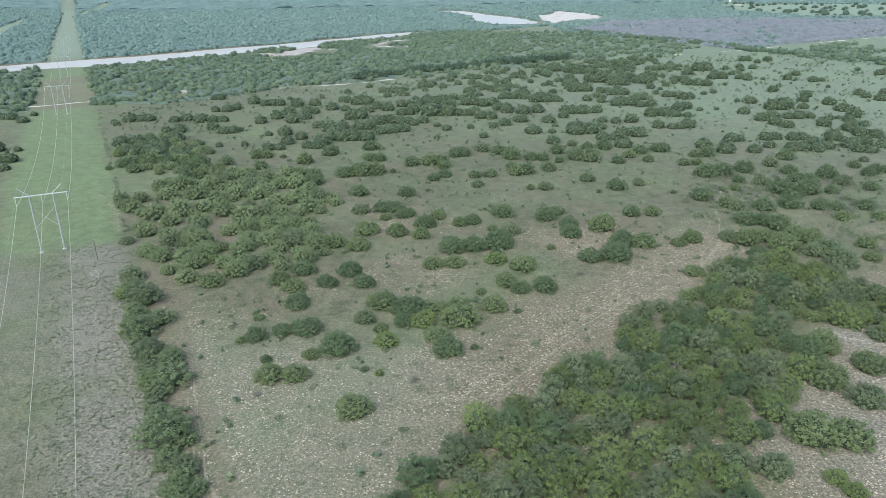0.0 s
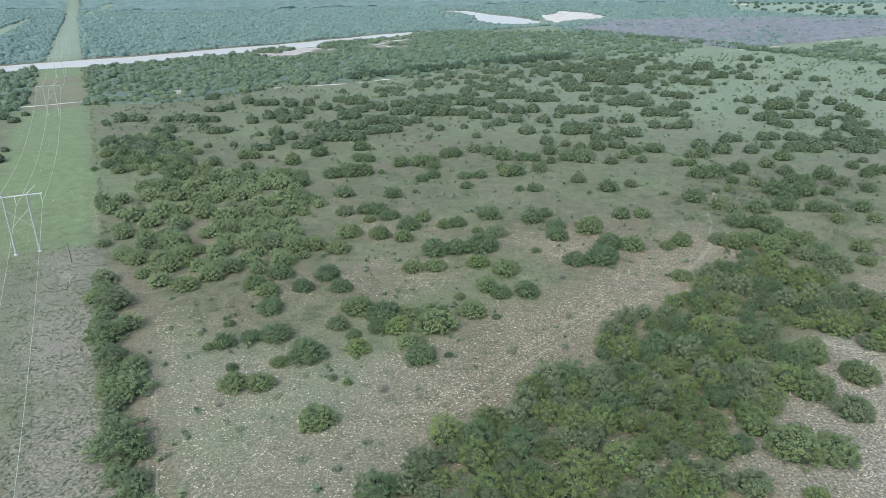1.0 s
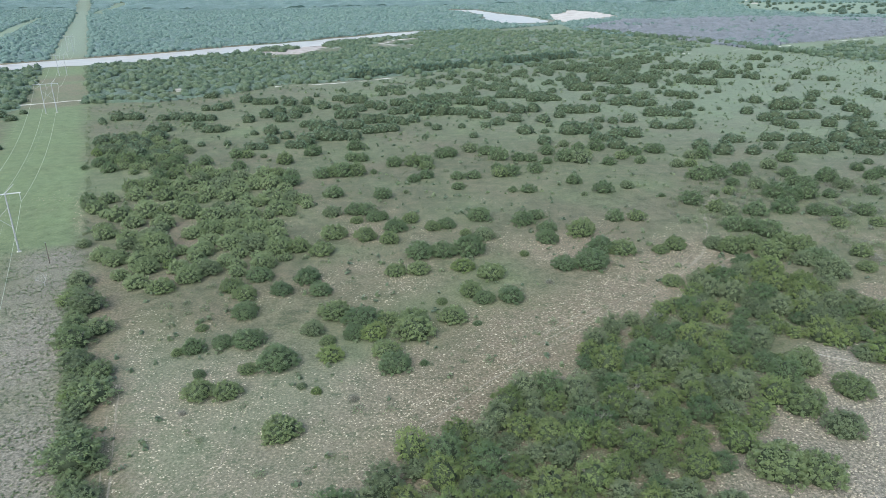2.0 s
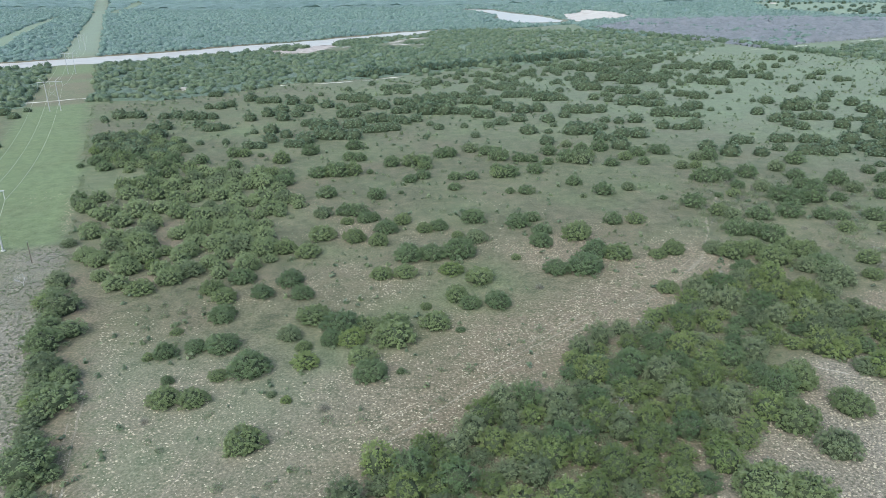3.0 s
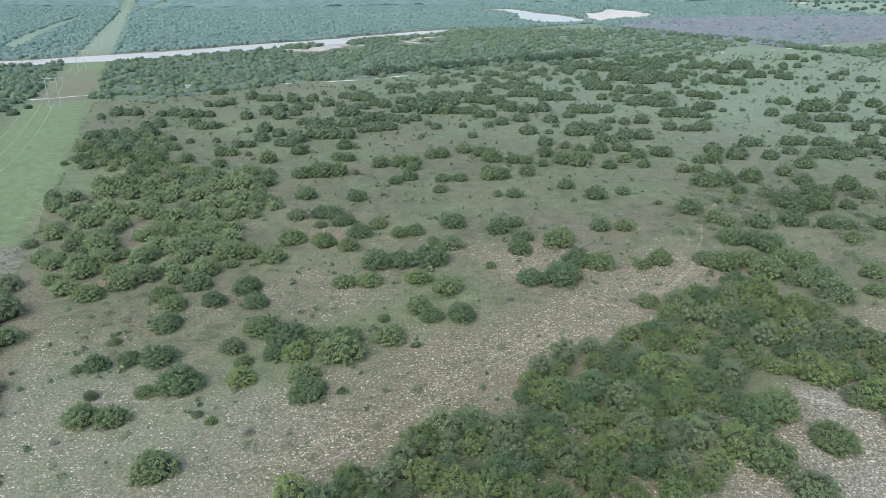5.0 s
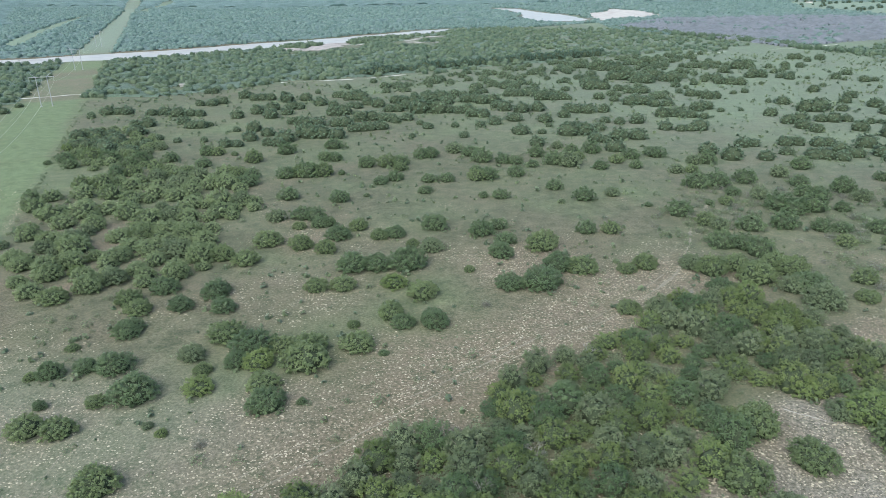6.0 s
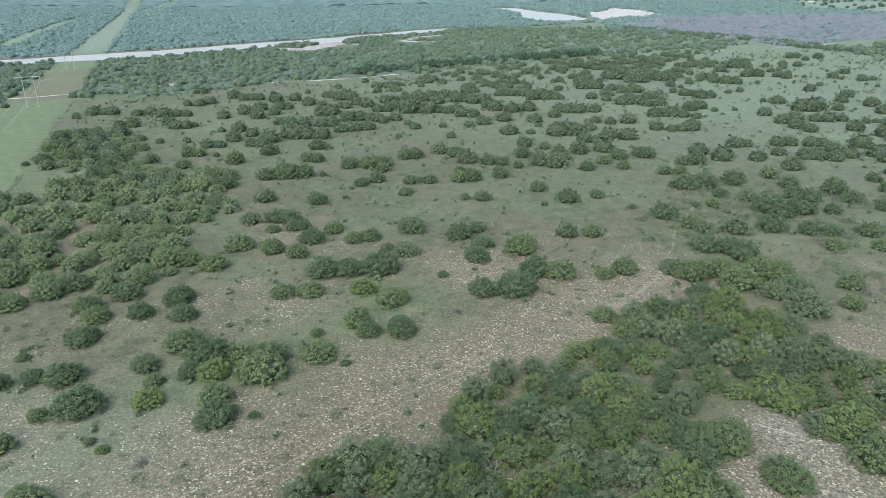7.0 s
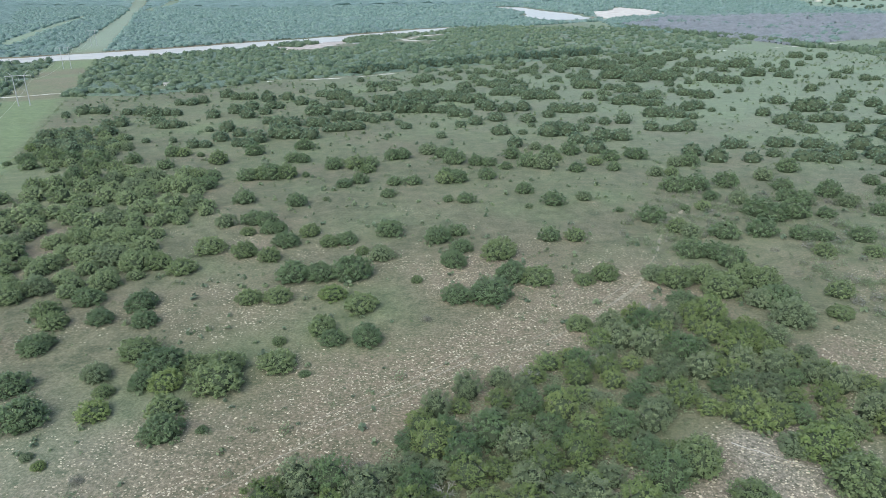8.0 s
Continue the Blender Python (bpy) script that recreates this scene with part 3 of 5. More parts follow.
def plume_shape(seed, tall, plumes, cards, size, low=0.06, heart=0.3, rough=(0.8, 1.1), long=0.12, spread=0.045, slim=0.55):
    """A leafy crown one metre across: uneven plumes of leaf sprays that reach out and up from a closed heart."""
    rng = np.random.default_rng(seed)
    base = np.array([rng.uniform(-0.04, 0.04), rng.uniform(-0.04, 0.04), tall * (low + 0.16)])
    squeeze = np.array([1, 1, 1.9 * tall])
    d = knob_dirs(plumes, -0.15, rng)
    side = np.arctan2(d[:, 1], d[:, 0])
    reach = 0.33 * rng.uniform(*rough, plumes) * (1 + 0.13 * np.sin((2 + seed % 3) * side + rng.uniform(0, 6)))
    way = d + np.array([0, 0, 0.3]) + rng.normal(0, 0.18, d.shape)
    way /= np.linalg.norm(way, axis=1)[:, None]
    big = rng.uniform(0.75, 1.35, plumes)
    j = rng.integers(0, plumes, cards)
    t = rng.uniform(0, 1, cards)[:, None]
    aside = rng.normal(0, 1, (cards, 3))
    p = base + (d * reach[:, None] * squeeze)[j] + way[j] * long * t * big[j, None] + aside * spread * (1.1 - 0.5 * t) * big[j, None]
    p[:, 2] = np.maximum(p[:, 2], 0.02)
    v1, f1 = lumpy(base, (heart, heart, heart * 1.9 * tall), rng, 5, 10)
    v2, f2 = leaf_cards(p, aside * 0.45 + d[j] * 0.35 + np.array([0, 0, 0.45]), size, rng, slim)
    v = np.concatenate([v1, v2])
    v[:, :2] *= 0.5 / np.percentile(np.abs(v[:, :2]), 98)
    return v, np.concatenate([f1, f2 + len(v1)])


def crown_mesh(name, material, *shape):
    return quick(name, *crown_shape(*shape), material)


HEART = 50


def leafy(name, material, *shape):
    """A plume crown as a mesh whose heart is coloured dark for the shade inside."""
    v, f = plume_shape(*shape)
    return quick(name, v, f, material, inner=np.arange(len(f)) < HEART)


def stem_mesh(name, seed, reach, top, thick, count=4, material=BARK):
    """Stems that spread from one foot, each with two limbs, for a plant one metre across."""
    rng = random.Random(seed)
    pieces = []
    for k in range(count):
        a = 2 * math.pi * k / count + rng.uniform(-0.4, 0.4)
        e = Vector((math.cos(a) * reach * rng.uniform(0.6, 1), math.sin(a) * reach * rng.uniform(0.6, 1), top * rng.uniform(0.8, 1.1)))
        mid = e * 0.5 + Vector((rng.uniform(-0.03, 0.03), rng.uniform(-0.03, 0.03), top * 0.1))
        foot = Vector((math.cos(a) * 0.02, math.sin(a) * 0.02, -0.02))
        pieces.append(ring_tube([foot, mid, e], [thick, thick * 0.7, thick * 0.3], 4))
        for s in (rng.choice((-1, 1)),):
            tip = e + Vector((math.cos(a + s) * reach * 0.4, math.sin(a + s) * reach * 0.4, top * 0.15))
            pieces.append(ring_tube([mid, mid.lerp(tip, 0.5) + Vector((0, 0, 0.02)), tip], [thick * 0.5, thick * 0.35, thick * 0.15], 3))
    v, f = joined(pieces)
    return mesh(name, v, f, material)


def plant(name, crown, stems, label, category, group, x, y, width, tall=1.0, turn=0.0):
    """One shrub or tree: a foot with stems and a crown."""
    foot = tagged(new(name), label, category, group)
    foot.matrix_basis = Matrix.LocRotScale((x, y, float(height(x, y)) - 0.03), Euler((0, 0, turn)), (width, width, width * tall))
    part("trunk", stems, foot)
    part("crown", crown, foot)
    return foot


LOOKS = (("olive", LEAF_OLIVE, "rounded olive-green brush shrub on dry pasture"), ("dark", LEAF_DARK, "dense dark-green brush shrub on dry pasture"), ("bright", LEAF_BRIGHT, "yellow-green leafy shrub among darker brush"), ("grey", LEAF_GREY, "soft grey-green brush shrub on dry pasture"), ("dull", LEAF_DULL, "half-bare brownish twiggy shrub on dry pasture"), ("brake", LEAF_BRAKE, "light olive shrub crowded into a dense brake"))
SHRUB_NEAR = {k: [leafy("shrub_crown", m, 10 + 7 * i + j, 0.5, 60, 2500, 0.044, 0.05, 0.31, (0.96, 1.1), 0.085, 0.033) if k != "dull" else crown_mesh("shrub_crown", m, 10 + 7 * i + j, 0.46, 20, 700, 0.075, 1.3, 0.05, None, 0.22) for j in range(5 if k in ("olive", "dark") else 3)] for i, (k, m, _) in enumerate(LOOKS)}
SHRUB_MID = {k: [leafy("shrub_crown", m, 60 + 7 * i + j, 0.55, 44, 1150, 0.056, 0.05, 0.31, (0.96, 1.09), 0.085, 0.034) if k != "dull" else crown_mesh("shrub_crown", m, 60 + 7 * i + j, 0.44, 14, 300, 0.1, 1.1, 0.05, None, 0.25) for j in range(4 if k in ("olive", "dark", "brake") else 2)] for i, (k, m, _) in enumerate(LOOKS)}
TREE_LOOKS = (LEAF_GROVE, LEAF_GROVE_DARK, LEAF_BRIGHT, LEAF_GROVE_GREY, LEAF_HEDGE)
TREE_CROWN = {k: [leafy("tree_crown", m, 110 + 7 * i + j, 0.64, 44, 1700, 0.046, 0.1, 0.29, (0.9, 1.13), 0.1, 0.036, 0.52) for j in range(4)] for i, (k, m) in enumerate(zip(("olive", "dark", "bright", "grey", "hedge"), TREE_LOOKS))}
ROADSIDE_CROWN = [leafy("tree_crown", LEAF_ROADSIDE, 150 + j, 0.5, 20, 160, 0.14, 0.05, 0.34) for j in range(3)]
SHRUB_STEMS = [stem_mesh("shrub_stems", 5 + j, 0.25, 0.3, 0.018) for j in range(3)]
TREE_STEMS = [stem_mesh("tree_trunk", 15 + j, 0.3, 0.42, 0.02, 5, BRANCH) for j in range(3)]
LABEL = {k: text for k, _, text in LOOKS}
SHRUBS_A = [
    (-21.4, 127.2, 7.2), (-8.6, 138.8, 2.4), (-44.2, 133.3, 2), (-17.4, 141.9, 2.4), (-36.7, 140.7, 6), (-21, 143.9, 2.2), (-42.8, 140.4, 6.5), (-0.7, 152.6, 7.2),
    (-35.2, 150.1, 3.9), (5.8, 154.2, 2), (-45.9, 148.4, 2.8), (-29, 153.7, 8.7), (-16.7, 157, 5.5), (-4, 159.7, 6.6), (-18.8, 163.9, 3.9), (-7.7, 167.7, 6.1),
    (-55.1, 158.6, 2.9), (-51.2, 160.1, 5.3), (-12.8, 167.6, 5.4), (-38.5, 163.8, 7.4), (-45.1, 162.9, 5), (1.8, 169.2, 9.7), (-23.5, 169.6, 5.5), (1.6, 175, 7),
    (-11.3, 174.8, 9.4), (18.5, 174.9, 2.2), (-5.5, 175.8, 5.7), (12.2, 177, 7), (-53.3, 171.4, 3.1), (-20.1, 179.1, 7.9), (-44.6, 178.9, 6.1),
]
SHRUBS_B = [
    (-44.8, 181.4, 6.2), (8.7, 187.5, 3), (20.6, 189.2, 5.1), (28.5, 190.7, 7.1), (16.7, 194, 6.5), (-26.8, 194.2, 6.5), (-47.8, 190.4, 6.1), (-38.1, 194.4, 6.2),
    (-53.5, 196.3, 6.2), (-32.3, 203.1, 7.8), (40.6, 201.7, 2.5), (23.8, 206.6, 7.6), (-6.3, 208.7, 6.2), (-74.2, 195.4, 7.3), (-47.1, 204.5, 7.2), (0.7, 210.1, 6.6),
    (14.5, 213.1, 6.3), (-68.7, 202.9, 7.8), (76.6, 200.7, 5.7), (-83.4, 198.5, 7), (46.7, 214.1, 7.5), (-64.9, 209.5, 7.3), (-48.9, 214.2, 7.5), (55, 215.1, 10.4),
    (-74.5, 210.3, 6.3), (0.4, 224.1, 8.9), (-91.1, 204.8, 5.4), (7.9, 224.6, 7.8), (-61.8, 216.3, 6), (-84.7, 210, 7.4), (16.3, 226.2, 9.8),
]
SHRUBS_C = [
    (34.9, 224.5, 3.1), (-32.4, 226.3, 7.8), (-47.5, 227.5, 8.6), (-40.8, 229.5, 7.1), (-89.4, 215.3, 8.3), (105.8, 209.8, 7.3), (-84.2, 220, 7.7), (-72.7, 224.3, 8.5),
    (60.3, 228.2, 8.7), (66.9, 226.9, 8.6), (-56.2, 230.5, 8.8), (-11.3, 237.4, 6.1), (102.2, 214.6, 6.7), (-97.7, 216.9, 6.8), (-46.4, 233.4, 5.3), (-80.2, 226.3, 5.1),
    (79.6, 226.7, 5.1), (43.8, 236.7, 7.3), (-64.6, 231.9, 8.8), (-19.8, 240, 7.4), (21.5, 240.3, 7), (126.6, 207.4, 9.1), (15.4, 244.1, 3.8), (-31.2, 242.6, 8.7),
    (-104.3, 221.4, 7.3), (85.1, 230, 6.8), (-73.6, 234.9, 7.3), (-52.2, 241.6, 7.5), (121.9, 216.5, 6.8), (-91.1, 231.8, 10), (103.4, 226.8, 8.6),
]
SHRUBS_D = [
    (-10.2, 249.7, 7.7), (56.8, 243.9, 9.6), (3.2, 250.6, 6), (114.6, 223, 9.7), (98.9, 230.6, 6.8), (126.2, 217.3, 9.4), (138.3, 210.4, 5.5), (44.7, 248.7, 6.4),
    (8.5, 253.2, 6.5), (-60.7, 247.2, 8.5), (-95.1, 237.3, 9), (110.9, 230.7, 8), (-82, 242.6, 7.9), (-75.8, 247.2, 7.6), (-25.4, 257.5, 4.4), (-4.9, 259, 6.2),
    (-68.9, 249.8, 8.1), (37.2, 256.9, 7.9), (125.5, 227.7, 8.7), (-103.8, 238.4, 8.2), (-117.3, 233.4, 4.9), (-19.2, 260.9, 6.2), (20.9, 261.1, 8.4), (-16.3, 262.4, 4.9),
    (122.1, 233.2, 8.1), (142.8, 223.5, 6.6), (42.4, 262.6, 5.4), (-113.7, 243.2, 7.5), (-36.7, 266.1, 7.2), (71.5, 259.3, 6.6), (121.1, 242.3, 8.3),
]
SHRUBS_E = [
    (-25.3, 270.1, 10.5), (-81.3, 259.4, 9.7), (79.4, 260.2, 6.2), (-97.6, 254.2, 7.4), (112.3, 249.1, 8.5), (-68, 265.1, 7.7), (118.5, 248.5, 7.7), (-74.9, 265.6, 8.1),
    (-58.7, 270.6, 9.2), (-109.4, 256, 7.9), (-91.4, 266.6, 9.5), (-53.8, 283.3, 10.5), (-109, 267.3, 10), (115.4, 265.3, 6.3), (-119.1, 263.8, 9.4), (-102.2, 271.4, 7.8),
    (-19, 289.6, 6.8), (-73.9, 280.8, 8.5), (-65.1, 284.9, 9.6), (112.2, 270.2, 6.9), (150.1, 252, 6.1), (125.8, 265.9, 9), (-39.8, 292.5, 7.9), (-9.9, 296.1, 2.5),
    (65.3, 292.3, 3), (105.8, 280.4, 8.5), (35.8, 298.4, 4), (42.6, 298.3, 6.5), (-84.5, 289.3, 8.8), (164.4, 252.7, 5.6), (137.5, 269.2, 9.1),
]
SHRUBS_F = [
    (-132.4, 272.4, 7.9), (-100.8, 285.7, 8.7), (12.2, 302.8, 5.6), (148.6, 266.4, 6.8), (96.8, 290.2, 3), (-93.9, 291.8, 7.9), (74, 297.8, 8.5), (155, 265.8, 5.9),
    (-81.5, 297.1, 7), (-112.1, 290.4, 8.8), (166.3, 265.7, 6.8), (-70.7, 306.9, 9.8), (85.4, 303.4, 5.6), (-7.9, 315.4, 6.3), (-77.2, 306.2, 7.7), (-123.5, 290.7, 8.8),
    (119.4, 293, 3.5), (-134.3, 286.5, 7.7), (-63.6, 310.9, 8.8), (63.5, 311.5, 6.8), (-142.2, 284.7, 6.8), (-98.7, 304.1, 7.2), (11.7, 319.6, 6.4), (125.9, 294.3, 5.5),
    (-91.8, 307.2, 8.8), (-2.5, 321.4, 7), (19.1, 321.3, 6.5), (143, 289.2, 9.7), (150.1, 286.1, 13.5), (-110.6, 304.7, 7.7), (33.9, 325.5, 10.8),
]
SHRUBS_G = [
    (-65.4, 322.1, 7), (-124, 305.7, 8.7), (-48.5, 326.5, 11.9), (-39.2, 328.9, 13.6), (-132.3, 303.7, 7.7), (-88.3, 319.6, 8.5), (-28.1, 330.5, 3.3), (164.4, 288.4, 5.9),
    (139.6, 301.6, 7.1), (131.1, 306.1, 5.7), (-75.7, 324.5, 11.9), (-106.5, 317.1, 8), (48.3, 331.9, 7.2), (30.7, 336.4, 5.6), (-3.2, 338.4, 6.8), (-100.2, 323.5, 7),
    (120.7, 318.1, 10.1), (161.6, 302.6, 7.6), (157.5, 305.7, 7.7), (129.2, 319.5, 9.6), (-126.7, 320.6, 7.5), (183.4, 292, 5.9), (-19.7, 345.2, 7.5), (-121.1, 324.6, 7.6),
    (-7.6, 347, 13.2), (176.4, 302, 7.6), (55.7, 347.8, 5.2), (-96, 340.7, 7.4), (-116.1, 334.8, 7.3), (141.8, 324.9, 9.2), (85.7, 345.7, 6.9),
]
SHRUBS_H = [
    (48.4, 353.4, 6.5), (42.5, 354.2, 7.6), (174, 312.1, 8.9), (72.1, 350.1, 9.9), (-39.3, 355.7, 10.6), (160.7, 320.3, 7.5), (32.7, 356.9, 10), (-75.3, 351.9, 8.7),
    (66.1, 354, 10), (117.1, 340.6, 6.8), (101.8, 348, 5.8), (124, 341, 5.7), (5.2, 365.2, 11.4), (-132.4, 341.1, 7.4), (-128, 345, 9.2), (26.4, 368.1, 8.5),
    (94.2, 357.3, 6.5), (-116.3, 350.8, 7.6), (158.3, 334.5, 7.8), (195.2, 315.2, 6.3), (57.7, 367.5, 7.9), (-158.3, 336.8, 7.9), (77.8, 364.1, 5.4), (-89.8, 364.1, 3.6),
    (18.4, 375.1, 8.7), (-65.1, 370, 8.6), (-146.2, 348.3, 9.8), (204.3, 319.3, 10.7), (74.8, 371.9, 8), (-101.3, 366.2, 10.9), (-137.8, 354.4, 8.2),
]
SHRUBS_I = [
    (101.8, 366.6, 8.5), (131.9, 357.2, 11.2), (-155, 348.9, 10.4), (-174.5, 343.2, 3.5), (197.1, 330.8, 6.1), (-44.8, 382.7, 8.8), (84.7, 377.1, 8.7), (113.9, 370.3, 9.2),
    (-169, 348.7, 8.1), (172, 348, 8.7), (69, 385.4, 6.4), (-164.6, 357.9, 7.7), (97.2, 382.2, 9.4), (-79, 386.6, 10.8), (58.6, 390.9, 7.7), (-146.8, 367, 10.9),
    (148.4, 367.5, 10.3), (-99.5, 384.8, 10.7), (163.3, 365.5, 7.3), (208.3, 342.1, 4.6), (-159.1, 368.7, 10.3), (140.5, 378.1, 8.7), (-74.5, 397.8, 10.4), (-145, 382.6, 6.3),
    (-7.6, 410.1, 4), (-95.3, 399.7, 8.5), (20.1, 410.7, 5.4), (-49.2, 408.6, 10), (-119.3, 394.8, 4.6), (91.7, 402.3, 10.5), (185.4, 368.9, 9.1),
]
SHRUBS_J = [
    (-229.9, 344.5, 6.9), (190.3, 368.5, 8.5), (196.9, 365.2, 7.9), (175.6, 376.6, 6.2), (-133.5, 394.1, 4.6), (-63.3, 412.4, 17.4), (-177.9, 377.5, 10.6), (-163.3, 387.5, 9.6),
    (-171.4, 385, 9.5), (102.5, 409.3, 10), (-89.7, 413.2, 8.1), (51, 420.4, 9.6), (220.5, 362.8, 12), (111.8, 410.1, 9.4), (-146.6, 399.6, 5.3), (62.8, 421.1, 4.8),
    (205.6, 373, 8.6), (163.3, 395.2, 11), (81.9, 419.7, 16.4), (-41.5, 428.6, 11.9), (-32.2, 431.8, 12.6), (-237.4, 362.3, 9.1), (218.3, 375.3, 9.3), (203.1, 384, 7.6),
    (-2, 434.4, 6.4), (-102.1, 425.8, 9), (185.4, 396.9, 11.1), (13.5, 438.3, 5), (-112, 424.7, 4.9), (28, 439.8, 6.5), (235.7, 373.6, 7.4),
]
SHRUBS_K = [
    (199.6, 394.7, 11.6), (94.8, 432.2, 7.1), (-177.4, 406.6, 7.3), (-165.8, 411.7, 10.1), (-54.5, 440.6, 13.6), (228.5, 381.1, 11.3), (-194.4, 400.6, 9.2), (80.6, 438.2, 10.7),
    (-73.7, 440.2, 14.3), (-8.2, 446.7, 4.4), (67.5, 441.9, 4.3), (-187.3, 406.1, 8.7), (35.9, 449.3, 8.1), (219.7, 394.3, 9.7), (-23.5, 452.5, 6.6), (-139.6, 431.9, 10.6),
    (131.8, 435.5, 7.8), (142.2, 432.4, 10.6), (-84.2, 448.6, 10.9), (-29.4, 456.7, 11.1), (-134, 437.9, 4.3), (150.1, 435, 9.2), (-247.6, 387.9, 4.5), (245.9, 389.4, 5.1),
    (-18.2, 460.7, 8.2), (-43.5, 459.1, 14.9), (65.3, 457.4, 8.9), (46.9, 461, 9.7), (108.8, 451.6, 6.6), (-259.9, 387.4, 9.6), (100.4, 456, 6.7),
]
SHRUBS_L = [
    (119.2, 453.7, 8.9), (-172.1, 436.8, 9.3), (247.5, 399.6, 7.9), (240.8, 405, 8.6), (-154.1, 446.1, 8), (245.7, 404, 6.6), (-180.9, 438.3, 7.2), (25, 473.6, 12.3),
    (-106.1, 466.6, 9.1), (210.3, 430.4, 7.7), (78, 474.4, 7.7), (-127.3, 465.7, 8.3), (242.6, 418.7, 10.3), (-64.9, 480.6, 14.7), (207.2, 440.1, 8.6), (8.6, 488, 13.4),
    (17, 488.1, 9.5), (-7.3, 489.6, 19.7), (-99.9, 480.4, 8.6), (-31.3, 490.5, 12.7), (235.2, 434.7, 9.2), (137.2, 475.1, 9.3), (160.6, 467.9, 6.1), (52.1, 492.6, 10.4),
    (150.8, 472.9, 11.5), (-120.5, 482.1, 9.4), (-155.2, 473, 6.9), (41.2, 497.6, 9.7), (144.6, 478, 12.4), (89.9, 491.5, 14.3), (62.4, 496.1, 9.6),
]
SHRUBS_M = [
    (-162.1, 473.7, 7.7), (82.4, 494.7, 9.6), (-15.6, 501.8, 9.7), (207.8, 457.3, 13.4), (-170.9, 473, 10), (104, 492.4, 8), (258.1, 432.1, 6.4), (-25.6, 504.5, 9),
    (-60.6, 505.3, 10.6), (-114.6, 497.2, 9.7), (36.4, 509.8, 9.9), (223.8, 459.9, 7.5), (-189.3, 475.4, 7.7), (-100.4, 501.8, 12.1), (-45.8, 511, 9.9), (-183, 479.9, 9.3),
    (231.2, 460, 9), (-76.1, 509.8, 7.4), (-225.2, 464, 5.3), (257.1, 447.8, 8), (238.6, 460.6, 6.8), (249.2, 455.2, 5.2), (202.1, 478.7, 8.5), (-54, 518.6, 9.2),
    (-210.7, 478, 10.8), (255.4, 456.5, 4.5), (176.6, 492.6, 4.8), (-87.1, 516.4, 10), (163.5, 497.9, 9.7), (1.2, 525, 10.2), (28.9, 524.6, 14.3),
]
SHRUBS_N = [
    (-230.3, 472.8, 4.6), (-222.4, 478.4, 10.1), (-33.5, 528.3, 11.9), (-22.8, 528.9, 9.4), (190, 495.7, 3.2), (170.7, 504.2, 9), (140.5, 513.5, 8.3), (16.4, 532.6, 12.8),
    (269.4, 463.8, 9.8), (148.2, 515.5, 8.3), (129, 522.6, 15.9), (-10.9, 538.8, 16.4), (-164.9, 514.1, 8.3), (-173.2, 514, 6.7), (-68, 540.1, 15.6), (66.5, 540.9, 10.4),
    (77.8, 540.7, 12.2), (-117.2, 533.8, 10.3), (-103.6, 537.7, 9.5), (116, 535.4, 6.9), (-163.8, 524.8, 11), (69.9, 546.8, 12.3), (234.8, 500, 16.9), (141.9, 535.3, 5.2),
    (-134, 540.7, 11.3), (-82.5, 552.6, 10.7), (-143.1, 540.3, 8.7), (274.3, 487.4, 10.3), (252.6, 499.5, 7.3), (44.4, 559.5, 10.8), (62.2, 558.4, 11.7),
]
SHRUBS_O = [
    (-297.5, 479.7, 7.8), (-153.9, 549.5, 9.7), (226.1, 525.2, 10.2), (58.9, 570.5, 11.9), (217.9, 531.5, 4.3), (150.6, 557.5, 6.3), (185, 548.9, 13.2), (-129, 565.2, 4.6),
    (-104, 571.9, 4.6), (277.8, 513.4, 10), (176.1, 557.5, 11.6), (-315.6, 492.7, 11.2), (134.7, 572.6, 11), (-304.3, 505.7, 5.8), (142.4, 574.3, 9.2), (266.7, 529.2, 8.5),
    (128.9, 582.4, 11.2), (168.5, 573.5, 5.5), (110.6, 592.4, 16.1), (-190.3, 572.6, 11), (-87.3, 598.9, 5.8), (206.4, 570.2, 5.5), (216, 575.5, 5.6), (279, 550.4, 8.9),
    (323.9, 527.8, 10.2), (320.7, 540.8, 7.9), (265.7, 578.5, 8.4), (322.5, 555, 8), (150.4, 629.1, 15), (221.8, 617.8, 12.8), (345.4, 558.7, 7.2),
]
SHRUBS_P = [
    (214.6, 622.9, 14.9), (174.8, 637.9, 15.2), (107.7, 656, 6.3), (241.5, 619.5, 4), (139.8, 651.1, 20.6), (282.6, 605.3, 4.9), (320.8, 597.8, 3.8), (209.2, 645.5, 14.4),
    (187, 658.6, 12.6), (319, 611.6, 3), (170.1, 668.9, 13.8), (94, 699.4, 6.7), (274.4, 651.9, 8.3), (250.7, 665.5, 15.9), (326.1, 635, 8.1), (289.2, 652.8, 4.2),
    (313.9, 642.4, 4.1), (335.6, 637.1, 6.1), (311.2, 652.2, 8.3), (139.9, 715.5, 13.6), (130, 724.2, 20.6), (235.1, 699.1, 10), (109.1, 738.1, 14), (179.5, 731.7, 5.8),
    (331.6, 679.3, 8.7), (219.2, 734.6, 11.7), (323.8, 695.8, 3.3), (263.6, 723.6, 9.2), (259.4, 727.9, 18.4), (230.1, 737.8, 10.5), (294.5, 719.2, 6.9),
]
